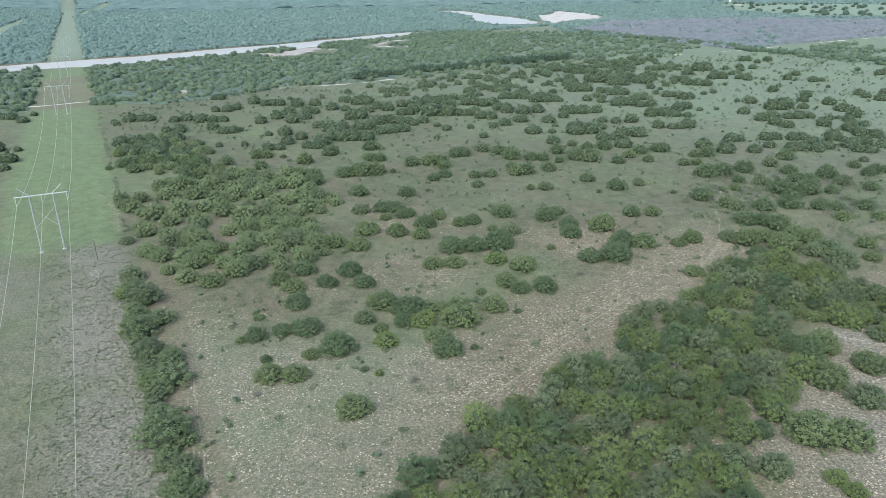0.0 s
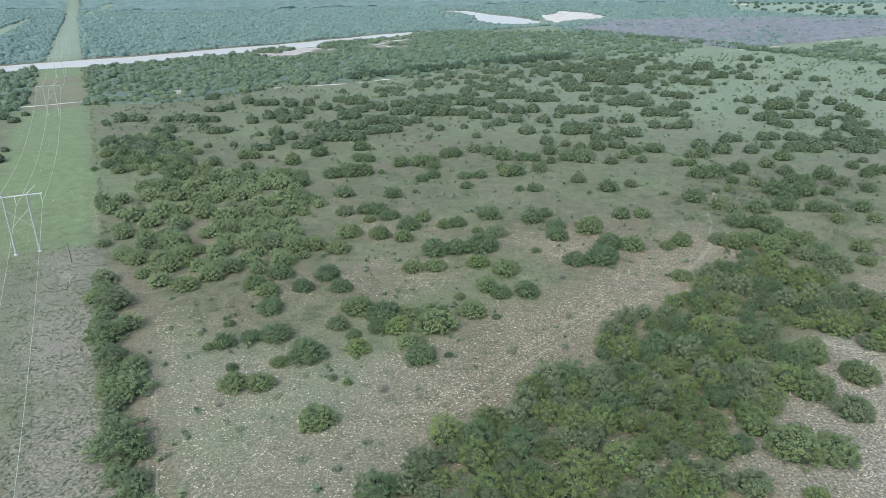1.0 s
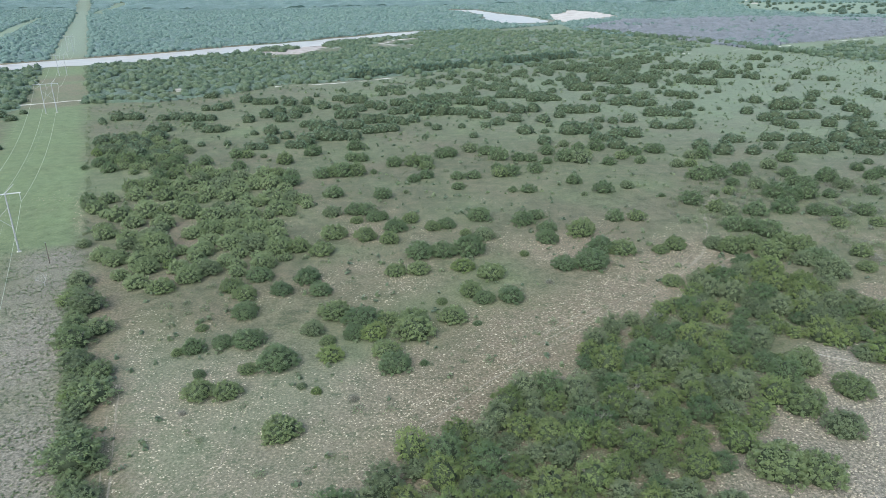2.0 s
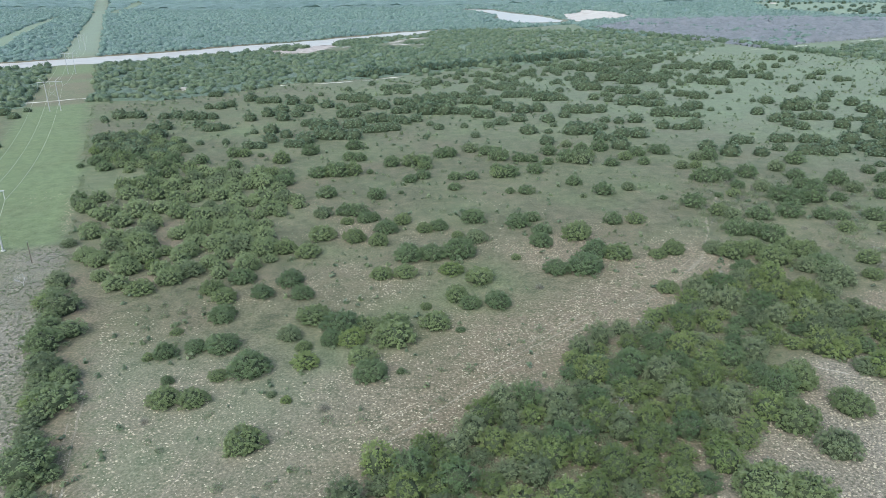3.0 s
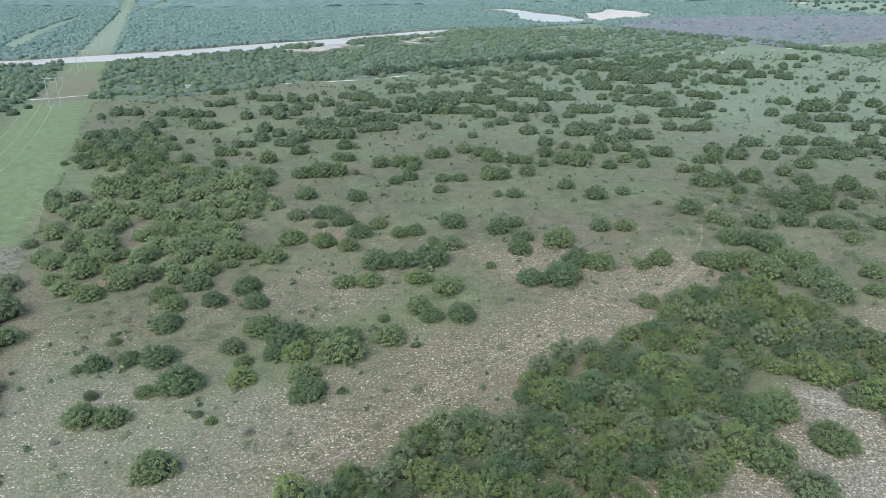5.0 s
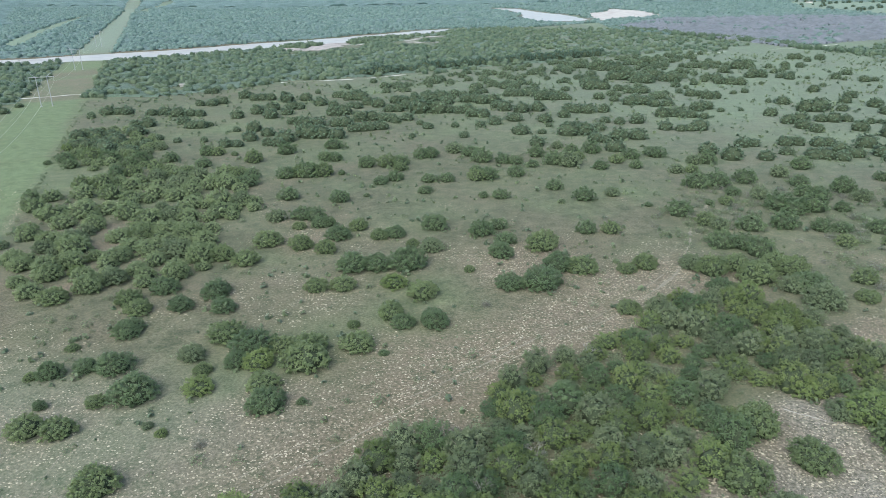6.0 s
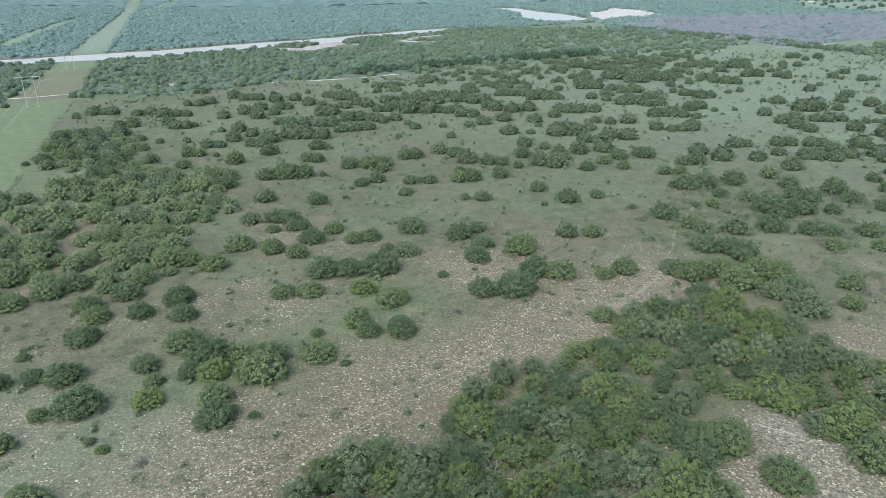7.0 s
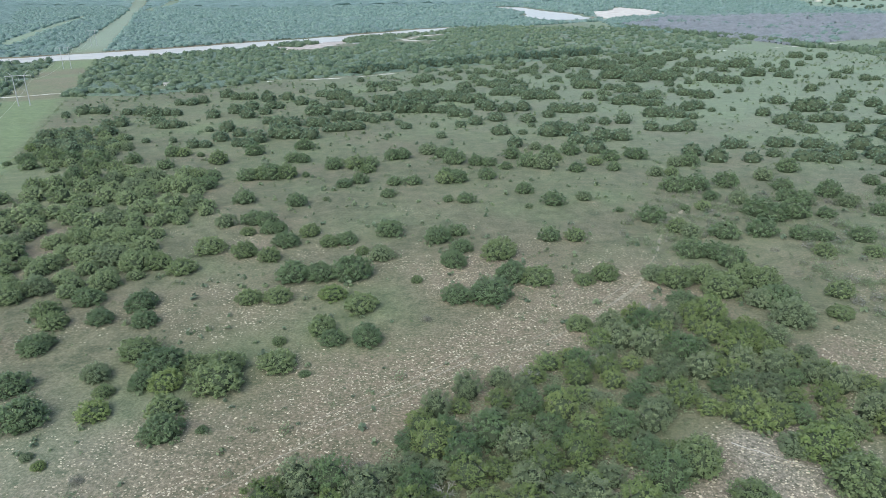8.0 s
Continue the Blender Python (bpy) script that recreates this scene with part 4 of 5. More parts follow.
SHRUBS_Q = [
    (165.4, 764.6, 7.3), (283.3, 730.2, 7), (411.6, 676.5, 12.9), (179.5, 772.9, 18.3), (313.2, 737.3, 8.2), (302.9, 743.6, 8.3), (407.3, 710.7, 5.7), (340, 787.8, 7.5),
    (336, 808.7, 14.1), (357.6, 804.3, 10.2),
]
HEDGE = [
    (-101, 200.6, 7.8), (-98, 190.9, 6.8), (-90.4, 183.4, 10.8), (-86.9, 171.3, 7.1), (-80.7, 170.4, 7.7), (-82.9, 163.2, 9.8), (-75.8, 151.6, 8.9), (-68.9, 148.5, 6.9),
    (-66.2, 139.1, 9.8), (-71.5, 140.4, 5.3), (-58.8, 117.7, 11.7), (-54.1, 116.7, 4.6), (-51.6, 107.9, 6.2), (-50.4, 101.2, 5.5), (-46.8, 102.4, 3.7),
]
CLEARING = [
    (85.2, 137.1, 8.9), (89.9, 128.7, 7.3), (72.7, 116.5, 10), (79.2, 115.1, 8.8), (60.2, 106.2, 6.3), (70.3, 103.6, 4.5), (71.9, 99.9, 4), (98.3, 142.4, 7.9),
    (109.4, 157.5, 5.7), (92.2, 151.5, 8.6), (105.8, 165, 5.6), (113.8, 157.7, 9.3), (115.7, 149.2, 9.5), (120.6, 163.8, 5.9), (84.2, 153.6, 6.5),
]
SHRUBS = SHRUBS_A + SHRUBS_B + SHRUBS_C + SHRUBS_D + SHRUBS_E + SHRUBS_F + SHRUBS_G + SHRUBS_H + SHRUBS_I + SHRUBS_J + SHRUBS_K + SHRUBS_L + SHRUBS_M + SHRUBS_N + SHRUBS_O + SHRUBS_P + SHRUBS_Q

BRAKE = [(-142, 281), (-131, 301), (-126, 320), (-111, 333), (-76, 326), (-51, 288), (-47, 271), (-58, 261), (-42, 231), (-38, 218), (-55, 207), (-70, 197), (-81, 193), (-93, 207), (-107, 222), (-112, 239), (-123, 256), (-132, 268)]
UPPER_BRAKE = [(-172, 352), (-200, 406), (-201, 434), (-161, 414), (-132, 382), (-122, 336), (-150, 330)]
luck = random.Random(4)


def look_of(weights):
    return luck.choices(("olive", "dark", "bright", "grey", "dull"), weights)[0]



def clumped(rows):
    """Wide clumps become two or three shrubs that grow into one another."""
    out = []
    for x, y, w in rows:
        if w < 10.5:
            out.append((x, y, w))
            continue
        n = 2 if w < 15 else 3
        for j in range(n):
            out.append((x + w * (0.24 * (j - (n - 1) / 2) * 2 / (n - 1) * (1 if n == 2 else 1.25) + luck.uniform(-0.04, 0.04)), y + w * luck.uniform(-0.16, 0.16), w * luck.uniform(0.62, 0.76)))
    return out


KNOWN_LOOK = {(-16.7, 157): "bright", (-7.7, 167.7): "bright", (-0.7, 152.6): "dark", (-21.4, 127.2): "olive", (-29, 153.7): "dark", (1.8, 169.2): "olive", (28.5, 190.7): "dark", (12.2, 177): "olive", (55, 215.1): "dark", (46.7, 214.1): "dark", (23.8, 206.6): "olive", (14.5, 213.1): "bright", (76.6, 200.7): "olive"}
NEAR_SHRUBS, FAR_SHRUBS = clumped(SHRUBS[:260]), clumped(SHRUBS[260:])
for i, (x, y, w) in enumerate(NEAR_SHRUBS):
    k = KNOWN_LOOK[(x, y)] if (x, y) in KNOWN_LOOK else luck.choices(("brake", "grey", "bright"), (84, 14, 2))[0] if inside(x, y, BRAKE) else look_of((50, 41, 1, 7, 1)) if w > 3 else look_of((20, 25, 2, 25, 28))
    pool = SHRUB_NEAR if math.hypot(x, y) < 265 else SHRUB_MID
    if pool is SHRUB_MID and k == "olive" and luck.random() < 0.6 and not inside(x, y, BRAKE):
        k = "dark"
    plant("shrub", luck.choice(pool[k]), luck.choice(SHRUB_STEMS), LABEL[k], "shrub", "shrubs scattered over the pasture", x, y, w * 1.1, luck.uniform(0.86, 1.12), luck.uniform(0, 6.28))
# shrubs that close the gaps of the dense brake beside the power line
extra = []
for _ in range(7000):
    x, y = luck.uniform(-205, -25), luck.uniform(195, 440)
    if len(extra) < 120 and (inside(x, y, BRAKE) or inside(x, y, UPPER_BRAKE)) and chain(x, y, BRAKE_PATH) > 3.6 and all(math.hypot(x - a, y - b) > 4.7 for a, b, *_ in NEAR_SHRUBS + extra):
        extra.append((x, y))
        k = luck.choices(("brake", "grey", "bright"), (84, 14, 2))[0]
        plant("brake_shrub", luck.choice(SHRUB_MID[k]), luck.choice(SHRUB_STEMS), "olive brush shrub crowded into a dense brake", "shrub", "shrubs of the dense brake", x, y, luck.uniform(5.0, 6.8), luck.uniform(0.85, 1.1), luck.uniform(0, 6.28))
HEDGE += [(-104.5 + 56 * k / 32 + luck.uniform(-1.6, 1.6), 203 - 104 * k / 32, luck.uniform(4.3, 6.3)) for k in range(33)]
for x, y, w in HEDGE:
    k = luck.choices(("hedge", "grey", "bright"), (78, 16, 6))[0]
    plant("hedge_tree", luck.choice(TREE_CROWN[k]), luck.choice(TREE_STEMS), "leafy hedgerow tree along the cleared power line strip", "tree", "hedgerow trees along the clearing", x, y, w * 1.05, luck.uniform(0.62, 0.8), luck.uniform(0, 6.28))
CLEARING_LOOK = {(113.8, 157.7): "bright", (105.8, 165): "bright", (92.2, 151.5): "olive", (98.3, 142.4): "olive", (70.3, 103.6): "bright", (71.9, 99.9): "bright"}
for x, y, w in CLEARING:
    k = CLEARING_LOOK[(x, y)] if (x, y) in CLEARING_LOOK else look_of((30, 10, 2, 58, 0))
    plant("shrub", luck.choice(SHRUB_NEAR[k]), luck.choice(SHRUB_STEMS), LABEL[k].replace("on dry pasture", "in a stony clearing"), "shrub", "shrubs in the stony clearing", x, y, w * 1.05, luck.uniform(0.9, 1.15), luck.uniform(0, 6.28))

# a row of taller dark trees along the ranch road
for k in range(46):
    u = k / 45 + luck.uniform(-0.008, 0.008)
    x, y = -92 + 236 * u, 690 + 168 * u + luck.uniform(-4, 4)
    plant("roadside_tree", luck.choice(ROADSIDE_CROWN), luck.choice(SHRUB_STEMS), "dark-green tree in a row along the ranch road", "tree", "trees along the ranch road", x, y, luck.uniform(8, 12), luck.uniform(1.2, 1.7), luck.uniform(0, 6.28))

# the thicket: trees packed crown to crown, some of them yellow-green or grey
YELLOW_SPOTS = [(5.7, 120.1), (13.4, 104.8), (36.5, 122.8), (76.4, 135.7), (97.7, 168.7), (50.5, 101.3), (43.0, 104.5), (74.6, 170.4), (74.9, 160.3), (81.7, 144.3), (73.6, 145.6)]
GREY_SPOTS = [(49.4, 115.5), (77.1, 170.2), (63.4, 152.8)]
TREE_LABEL = {"olive": "olive-green thicket tree with crowded crown", "dark": "dark-green thicket tree with dense crown", "bright": "yellow-green tree standing in the thicket", "grey": "feathery grey-green thicket tree"}
spots = [(x, y, "bright") for x, y in YELLOW_SPOTS] + [(x, y, "grey") for x, y in GREY_SPOTS]
for _ in range(9000):
    x, y = luck.uniform(-22, 142), luck.uniform(88, 216)
    if not (inside(x, y, THICKET_EAST) or inside(x, y, THICKET_SOUTH)):
        continue
    if math.hypot(x - 40, y - 118) < 4.5 or any(math.hypot(x - a, y - b) < 4.4 for a, b, _ in spots):
        continue
    if any(math.hypot(x - a, y - b) < w * 0.45 for a, b, w in CLEARING):
        continue
    spots.append((x, y, look_of((42, 20, 6, 32, 0))))
for x, y, k in spots[:300]:
    wide, tall = (luck.uniform(4.6, 6.0), luck.uniform(0.7, 0.95)) if luck.random() < 0.4 else (luck.uniform(6.0, 8.2), luck.uniform(0.9, 1.22))
    plant("thicket_tree", luck.choice(TREE_CROWN[k]), luck.choice(TREE_STEMS), TREE_LABEL[k], "tree", "trees of the thicket", x, y, wide, tall, luck.uniform(0, 6.28))


# grey leafless bushes along the thicket's edge
for k in range(12):
    u = k / 11 + luck.uniform(-0.05, 0.05)
    x, y = -13 + 60 * u + luck.uniform(-2.5, 2.5), 97 + 56 * max(u, 0) ** 0.85 + luck.uniform(-3, 0.5)
    plant("twiggy_bush", luck.choice(SHRUB_NEAR["dull"]), luck.choice(SHRUB_STEMS), "leafless grey twiggy bush at the thicket's edge", "shrub", "twiggy bushes along the thicket", x, y, luck.uniform(2.2, 4.2), luck.uniform(0.8, 1.1), luck.uniform(0, 6.28))


def dead_tree(x, y, size, seed, wood=DEADWOOD, label="bare weathered grey dead tree in the thicket"):
    """A bare grey tree: a trunk that forks three times."""
    g = random.Random(seed)
    ob = tagged(new("dead_tree"), label, "tree")
    ob.matrix_basis = pose(x, y, float(height(x, y)) - 0.05, 0, 0, g.uniform(0, 360))
    limbs = []

    def grow(at, way, long, r, depth):
        tip = at + way * long
        bend = at.lerp(tip, 0.5) + Vector((g.uniform(-1, 1), g.uniform(-1, 1), 0.3)) * long * 0.08
        limbs.append(ring_tube([at, bend, tip], [r, r * 0.8, r * 0.6], 5))
        if depth:
            for _ in range(3):
                w2 = (way + Vector((g.uniform(-0.9, 0.9), g.uniform(-0.9, 0.9), g.uniform(-0.2, 0.5)))).normalized()
                grow(tip, w2, long * g.uniform(0.6, 0.85), r * 0.6, depth - 1)

    part("trunk", mesh("trunk", *ring_tube([(0, 0, 0), (0.05, 0, size * 0.1), (0, 0, size * 0.25)], [0.14, 0.11, 0.09], 7), wood), ob)
    for k in range(4):
        a = k * 1.6 + g.uniform(-0.3, 0.3)
        grow(Vector((0, 0, size * 0.2)), Vector((math.cos(a) * 0.7, math.sin(a) * 0.7, 0.75)).normalized(), size * 0.26, 0.055, 3)
    part("branches", mesh("branches", *joined(limbs), wood), ob)


for k, (x, y, s) in enumerate(((42.8, 130.2, 4.6), (92.4, 207.2, 4.4), (51.7, 140.2, 4.4), (79.0, 181.6, 4.6), (64.5, 176.0, 4.4), (56.3, 145.9, 4.6))):
    dead_tree(x, y, s, 40 + k)
dead_tree(-111.8, 199.7, 4.6, 52, BLEACHED, "bleached leafless tree standing in cut stubble")


# ---- plants beyond counting ----
def sown(shapes, x, y, w, tall, rng):
    """Many crowns in one array mesh, each a turned and scaled copy of one of the shapes."""
    vs, fs, n = [], [], 0
    pick = rng.integers(0, len(shapes), len(x))
    z0 = height(x, y) - 0.03
    turn = rng.uniform(0, 6.28, len(x))
    for k, (v, f) in enumerate(shapes):
        s = np.nonzero(pick == k)[0]
        if not len(s):
            continue
        ca, sa = np.cos(turn[s])[:, None], np.sin(turn[s])[:, None]
        vx = (v[None, :, 0] * ca - v[None, :, 1] * sa) * w[s, None] + x[s, None]
        vy = (v[None, :, 0] * sa + v[None, :, 1] * ca) * w[s, None] + y[s, None]
        vz = v[None, :, 2] * (w * tall)[s, None] + z0[s, None]
        vs.append(np.stack([vx, vy, vz], -1).reshape(-1, 3))
        fs.append((f[None] + (np.arange(len(s)) * len(v))[:, None, None]).reshape(-1, 4) + n)
        n += len(s) * len(v)
    return np.concatenate(vs), np.concatenate(fs)


def tuft_shape(seed, cards, size, tall):
    """A small weed: only leaf sprays round a foot."""
    g = np.random.default_rng(seed)
    d = g.normal(0, 1, (cards, 3))
    d[:, 2] = np.abs(d[:, 2])
    d /= np.linalg.norm(d, axis=1)[:, None]
    return leaf_cards(d * np.array([0.36, 0.36, tall]) * g.uniform(0.4, 1, (cards, 1)) + np.array([0, 0, 0.08]), d + np.array([0, 0, 0.4]), size, g)


SHRUB_FAR = [plume_shape(200 + j, 0.54, 34, 380, 0.08, 0.05, 0.35, (0.97, 1.07), 0.06, 0.028, 0.6) for j in range(6)]
TUFT = [tuft_shape(260 + j, 9, 0.38, 0.45) for j in range(6)]


def stuff(name, label, category, material, groups, rng, each=0):
    """One object of many plants; with each, the faces of one plant, its first ones are the heart, coloured dark for
    shade.
    """
    vs, fs, n = [], [], 0
    for v, f in groups:
        vs.append(v)
        fs.append(f + n)
        n += len(v)
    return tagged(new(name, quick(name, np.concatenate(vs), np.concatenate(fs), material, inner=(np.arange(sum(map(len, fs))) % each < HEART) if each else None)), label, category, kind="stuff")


def scatter(n, box, rng):
    return rng.uniform(box[0], box[1], n), rng.uniform(box[2], box[3], n)


def gaps(x, y, size, seed, share):
    return wobble(x, y, size, seed) + 0.6 * wobble(x, y, size * 0.37, seed + 1) > share


def open_land(x, y):
    """Where no tree stands: the power line's lane, river, roads and sand, and strips cleared towards the camera to keep
    these in view.
    """
    _, off = along(x, y)
    river_y = np.interp(x, [p[0] for p in RIVER], [p[1] for p in RIVER])
    far_bank = (y > river_y) & (x < 40)
    shut = (np.abs(off) < 22) | (river_side(x, y) < np.where(far_bank, 7.0, 14 + 12 * wobble(x, y, 40, 33)))
    shut |= (chain(x, y, CALICHE_ROAD) < 4) | (chain(x, y - 6, CALICHE_ROAD) < 4) | inside(x, y, SANDBAR) | inside(x, y + 60, SANDBAR) | inside(x, y, WET_FLAT)
    for back in (0, 16, 32, 48):
        shut |= (chain(x, y + back, SAND_PATCH) < 12) | (chain(x, y + back, SAND_SPUR) < 9) | (chain(x, y + back, SIDE_CHANNEL) < 12) | (chain(x, y + back * 1.6, RIVER_BEND) < 6) | (chain(x, y + back * 3, RIVER_BEND[4:]) < 8)
    shut |= (np.hypot(x - 1005, y - 2590) < 40) | (np.hypot(x + 231, y - 600) < 9)
    for line in FAR_ROADS:
        shut |= chain(x, y, line) < 14
    return shut


rng = np.random.default_rng(11)
far = np.array(FAR_SHRUBS)
half = rng.uniform(0, 1, len(far)) < 0.55
for sel, m, text in ((half, LEAF_FIELD, "olive-green brush shrubs on the far pasture"), (~half, LEAF_FIELD_DARK, "dark-green brush shrubs on the far pasture")):
    stuff("brush", text, "shrubs", m, [sown(SHRUB_FAR, far[sel, 0], far[sel, 1], far[sel, 2] * 1.12, rng.uniform(0.88, 1.12, sel.sum()), rng)], rng, len(SHRUB_FAR[0][1]))

# small brush all over the pasture
x, y = scatter(21000, (-260, 460, 90, 880), rng)
keep = (x > -0.52 * y - 60) & (x < 0.72 * y + 60) & ~open_land(x, y) & ~inside(x, y, RIVERSIDE_WOOD) & ~inside(x, y, THICKET_EAST) & ~inside(x, y, THICKET_SOUTH)
_, off = along(x, y)
keep &= (off > 24) & (wobble(x, y, 24, 6) + 0.5 * wobble(x, y, 9, 16) + 0.8 * rng.uniform(-1, 1, len(x)) > -0.05)
x, y = x[keep], y[keep]
w = (0.4 + 2.0 * rng.uniform(0, 1, len(x)) ** 2.4) * (1 + y / 700)
cut = rng.uniform(0, 1, len(x)) < 0.5
stuff("low_brush", "small dull green seedlings and weeds on pasture", "brush", LEAF_GREY, [sown(TUFT, x[cut], y[cut], w[cut], np.full(cut.sum(), 1.0), rng)], rng)
stuff("low_brush", "small olive seedlings and weeds on pasture", "brush", LEAF_TREE, [sown(TUFT, x[~cut], y[~cut], w[~cut], np.full((~cut).sum(), 1.0), rng)], rng)

# little bushes between the shrubs
TWIGGY = [crown_shape(240 + j, 0.5, 8, 80, 0.13, 1.0, 0.05, None, 0.45) for j in range(5)]
x, y = scatter(900, (-110, 190, 105, 360), rng)
keep = ~inside(x, y, THICKET_EAST) & ~inside(x, y, THICKET_SOUTH) & ~inside(x, y, BRAKE) & (along(x, y)[1] > 30) & gaps(x, y, 26, 46, 0.15)
stuff("low_brush", "small fuzzy olive bushes on the dry pasture", "brush", LEAF_GREY, [sown(TWIGGY, x[keep], y[keep], 1.2 + 2.2 * rng.uniform(0, 1, keep.sum()) ** 2, np.full(keep.sum(), 1.0), rng)], rng)
# grey-green scrub east of the cattle trail
EAST_SCRUB = [(94, 262), (99, 308), (142, 325), (195, 312), (175, 225), (150, 205), (138, 228), (132, 250), (116, 252), (102, 248)]
x, y = scatter(1300, (85, 200, 200, 325), rng)
keep = inside(x, y, EAST_SCRUB) & gaps(x, y, 12, 51, -0.1)
pick = rng.uniform(0, 1, len(x)) < 0.7
for sel, m, text in ((keep & pick, LEAF_GREY, "soft grey-green scrub beside the cattle trail"), (keep & ~pick, LEAF_DULL, "half-bare brown scrub beside the cattle trail")):
    stuff("scrub", text, "brush", m, [sown(TWIGGY, x[sel], y[sel], rng.uniform(1.4, 4.2, sel.sum()), np.full(sel.sum(), 0.9), rng)], rng)
# weeds along the edge of the mown lane
u, v = rng.uniform(8, 330, 130), rng.normal(24.5, 0.9, 130)
x, y = TOWER.x + LINE.x * u + ACROSS.x * v, TOWER.y + LINE.y * u + ACROSS.y * v
stuff("low_brush", "row of low weeds along the mown lane", "brush", LEAF_GREY, [sown(TWIGGY, x, y, rng.uniform(0.8, 2.2, 130), np.full(130, 1.0), rng)], rng)
# twiggy undergrowth between the thicket's trunks
x, y = scatter(3000, (-22, 142, 88, 216), rng)
keep = inside(x, y, THICKET_EAST) | inside(x, y, THICKET_SOUTH)
x, y = x[keep], y[keep]
stuff("undergrowth", "grey-green twiggy undergrowth between thicket trees", "brush", LEAF_GREY, [sown(TWIGGY, x, y, rng.uniform(2.0, 3.6, len(x)), rng.uniform(0.35, 0.6, len(x)), rng)], rng)


def canopy(name, label, category, material, box, cell, where, crown, tall, seed):
    """Closed woodland seen from far off: one sheet of domed crowns over the ground, open where no tree stands."""
    g = np.random.default_rng(seed)
    gx, gy = np.arange(box[0], box[1], cell), np.arange(box[2], box[3], cell)
    X, Y = np.meshgrid(gx, gy)
    X = X + g.uniform(-0.35, 0.35, X.shape) * cell
    Y = Y + g.uniform(-0.35, 0.35, X.shape) * cell
    open_ = ~where(X, Y)
    near = open_.copy()
    near[1:] |= open_[:-1]
    near[:-1] |= open_[1:]
    near[:, 1:] |= open_[:, :-1]
    near[:, :-1] |= open_[:, 1:]
    cx, cy = np.floor(X / crown).astype(int), np.floor(Y / crown).astype(int)
    nx, ny = int((box[1] - box[0]) / crown) + 6, int((box[3] - box[2]) / crown) + 6
    ox, oy = int(math.floor(box[0] / crown)) - 2, int(math.floor(box[2] / crown)) - 2
    px, py = g.uniform(0, 1, (nx, ny)), g.uniform(0, 1, (nx, ny))
    size, rise, tone = g.uniform(0.38, 0.78, (nx, ny)), g.uniform(0.4, 1.2, (nx, ny)), g.uniform(0, 1, (nx, ny))
    H, T = np.full(X.shape, 0.12), np.full(X.shape, 0.3)
    for a in (-1, 0, 1):
        for b_ in (-1, 0, 1):
            p, q = np.clip(cx + a - ox, 0, nx - 1), np.clip(cy + b_ - oy, 0, ny - 1)
            d = np.hypot(X - (cx + a + px[p, q]) * crown, Y - (cy + b_ + py[p, q]) * crown) / (crown * size[p, q])
            h = rise[p, q] * np.sqrt(np.clip(1 - d * d, 0, 1))
            T = np.where(h > H, tone[p, q], T)
            H = np.maximum(H, h)
    H = np.where(near, 0.02, H * (0.72 + 0.56 * g.uniform(0, 1, X.shape))) * tall
    Z = height(X, Y) + H - 0.05
    n, m = X.shape
    k = np.arange(n * m).reshape(n, m)
    ok = ~(open_[:-1, :-1] | open_[:-1, 1:] | open_[1:, 1:] | open_[1:, :-1])
    faces = np.stack([k[:-1, :-1], k[:-1, 1:], k[1:, 1:], k[1:, :-1]], -1)[ok]
    used, inverse = np.unique(faces, return_inverse=True)
    v = np.stack([X, Y, Z], -1).reshape(-1, 3)[used]
    me = quick(name, v, inverse.reshape(-1, 4), material)
    me.attributes.new("crown", "FLOAT", "POINT").data.foreach_set("value", T.ravel()[used].astype(np.float32))
    return tagged(new(name, me), label, category, kind="stuff")


def riverside(x, y):
    deep = (inside(x, y, RIVERSIDE_WOOD) & ((x < 60) | (y < 800)) & gaps(x, y, 40, 12, np.where(x > -260, -1.25, -0.75))) | inside(x, y, WEST_WOOD)
    thin = inside(x, y, RIVERSIDE_WOOD) & gaps(x, y, 16, 14, -0.05)
    return (deep | thin | (inside(x, y, EAST_WOOD) & gaps(x, y, 24, 61, -0.2))) & ~open_land(x, y)


def beyond(x, y):
    wedge = (np.abs(x + 0.04 * y) < 0.74 * y + 60) & ~open_land(x, y)
    wedge &= ~inside(x, y, RIVERSIDE_WOOD) & ~inside(x, y, WEST_WOOD) & ~inside(x, y, FAR_FIELD) & ~inside(x, y, BARE_BRUSH) & ~inside(x, y, EAST_WOOD)
    return wedge & np.where(x < 215, y > 860 + 0.95 * (x + 500), (y > 1180) | (x > 760)) & gaps(x, y, 130, 15, -1.25)


canopy("undergrowth", "low olive brush under the riverside woods", "woods", LEAF_WOOD, (-620, 560, 480, 1420), 3.0, riverside, 8.5, 1.6, 31)
WOOD_CROWN = [crown_shape(220 + j, 0.52, 10, 26, 0.17, 0.1, 0.05, (4, 8)) for j in range(8)]
x, y = scatter(13000, (-620, 560, 480, 1420), rng)
keep = riverside(x, y)
x, y = x[keep], y[keep]
w = rng.uniform(5.0, 10.5, len(x))
pick = rng.uniform(0, 1, len(x)) < 0.6
stuff("woods", "olive-green brush woods between pasture and river", "woods", LEAF_TREE, [sown(WOOD_CROWN, x[pick], y[pick], w[pick], rng.uniform(0.7, 1.05, pick.sum()), rng)], rng)
stuff("woods", "dark-green brush woods between pasture and river", "woods", LEAF_TREE_DARK, [sown(WOOD_CROWN, x[~pick], y[~pick], w[~pick], rng.uniform(0.7, 1.1, (~pick).sum()), rng)], rng)
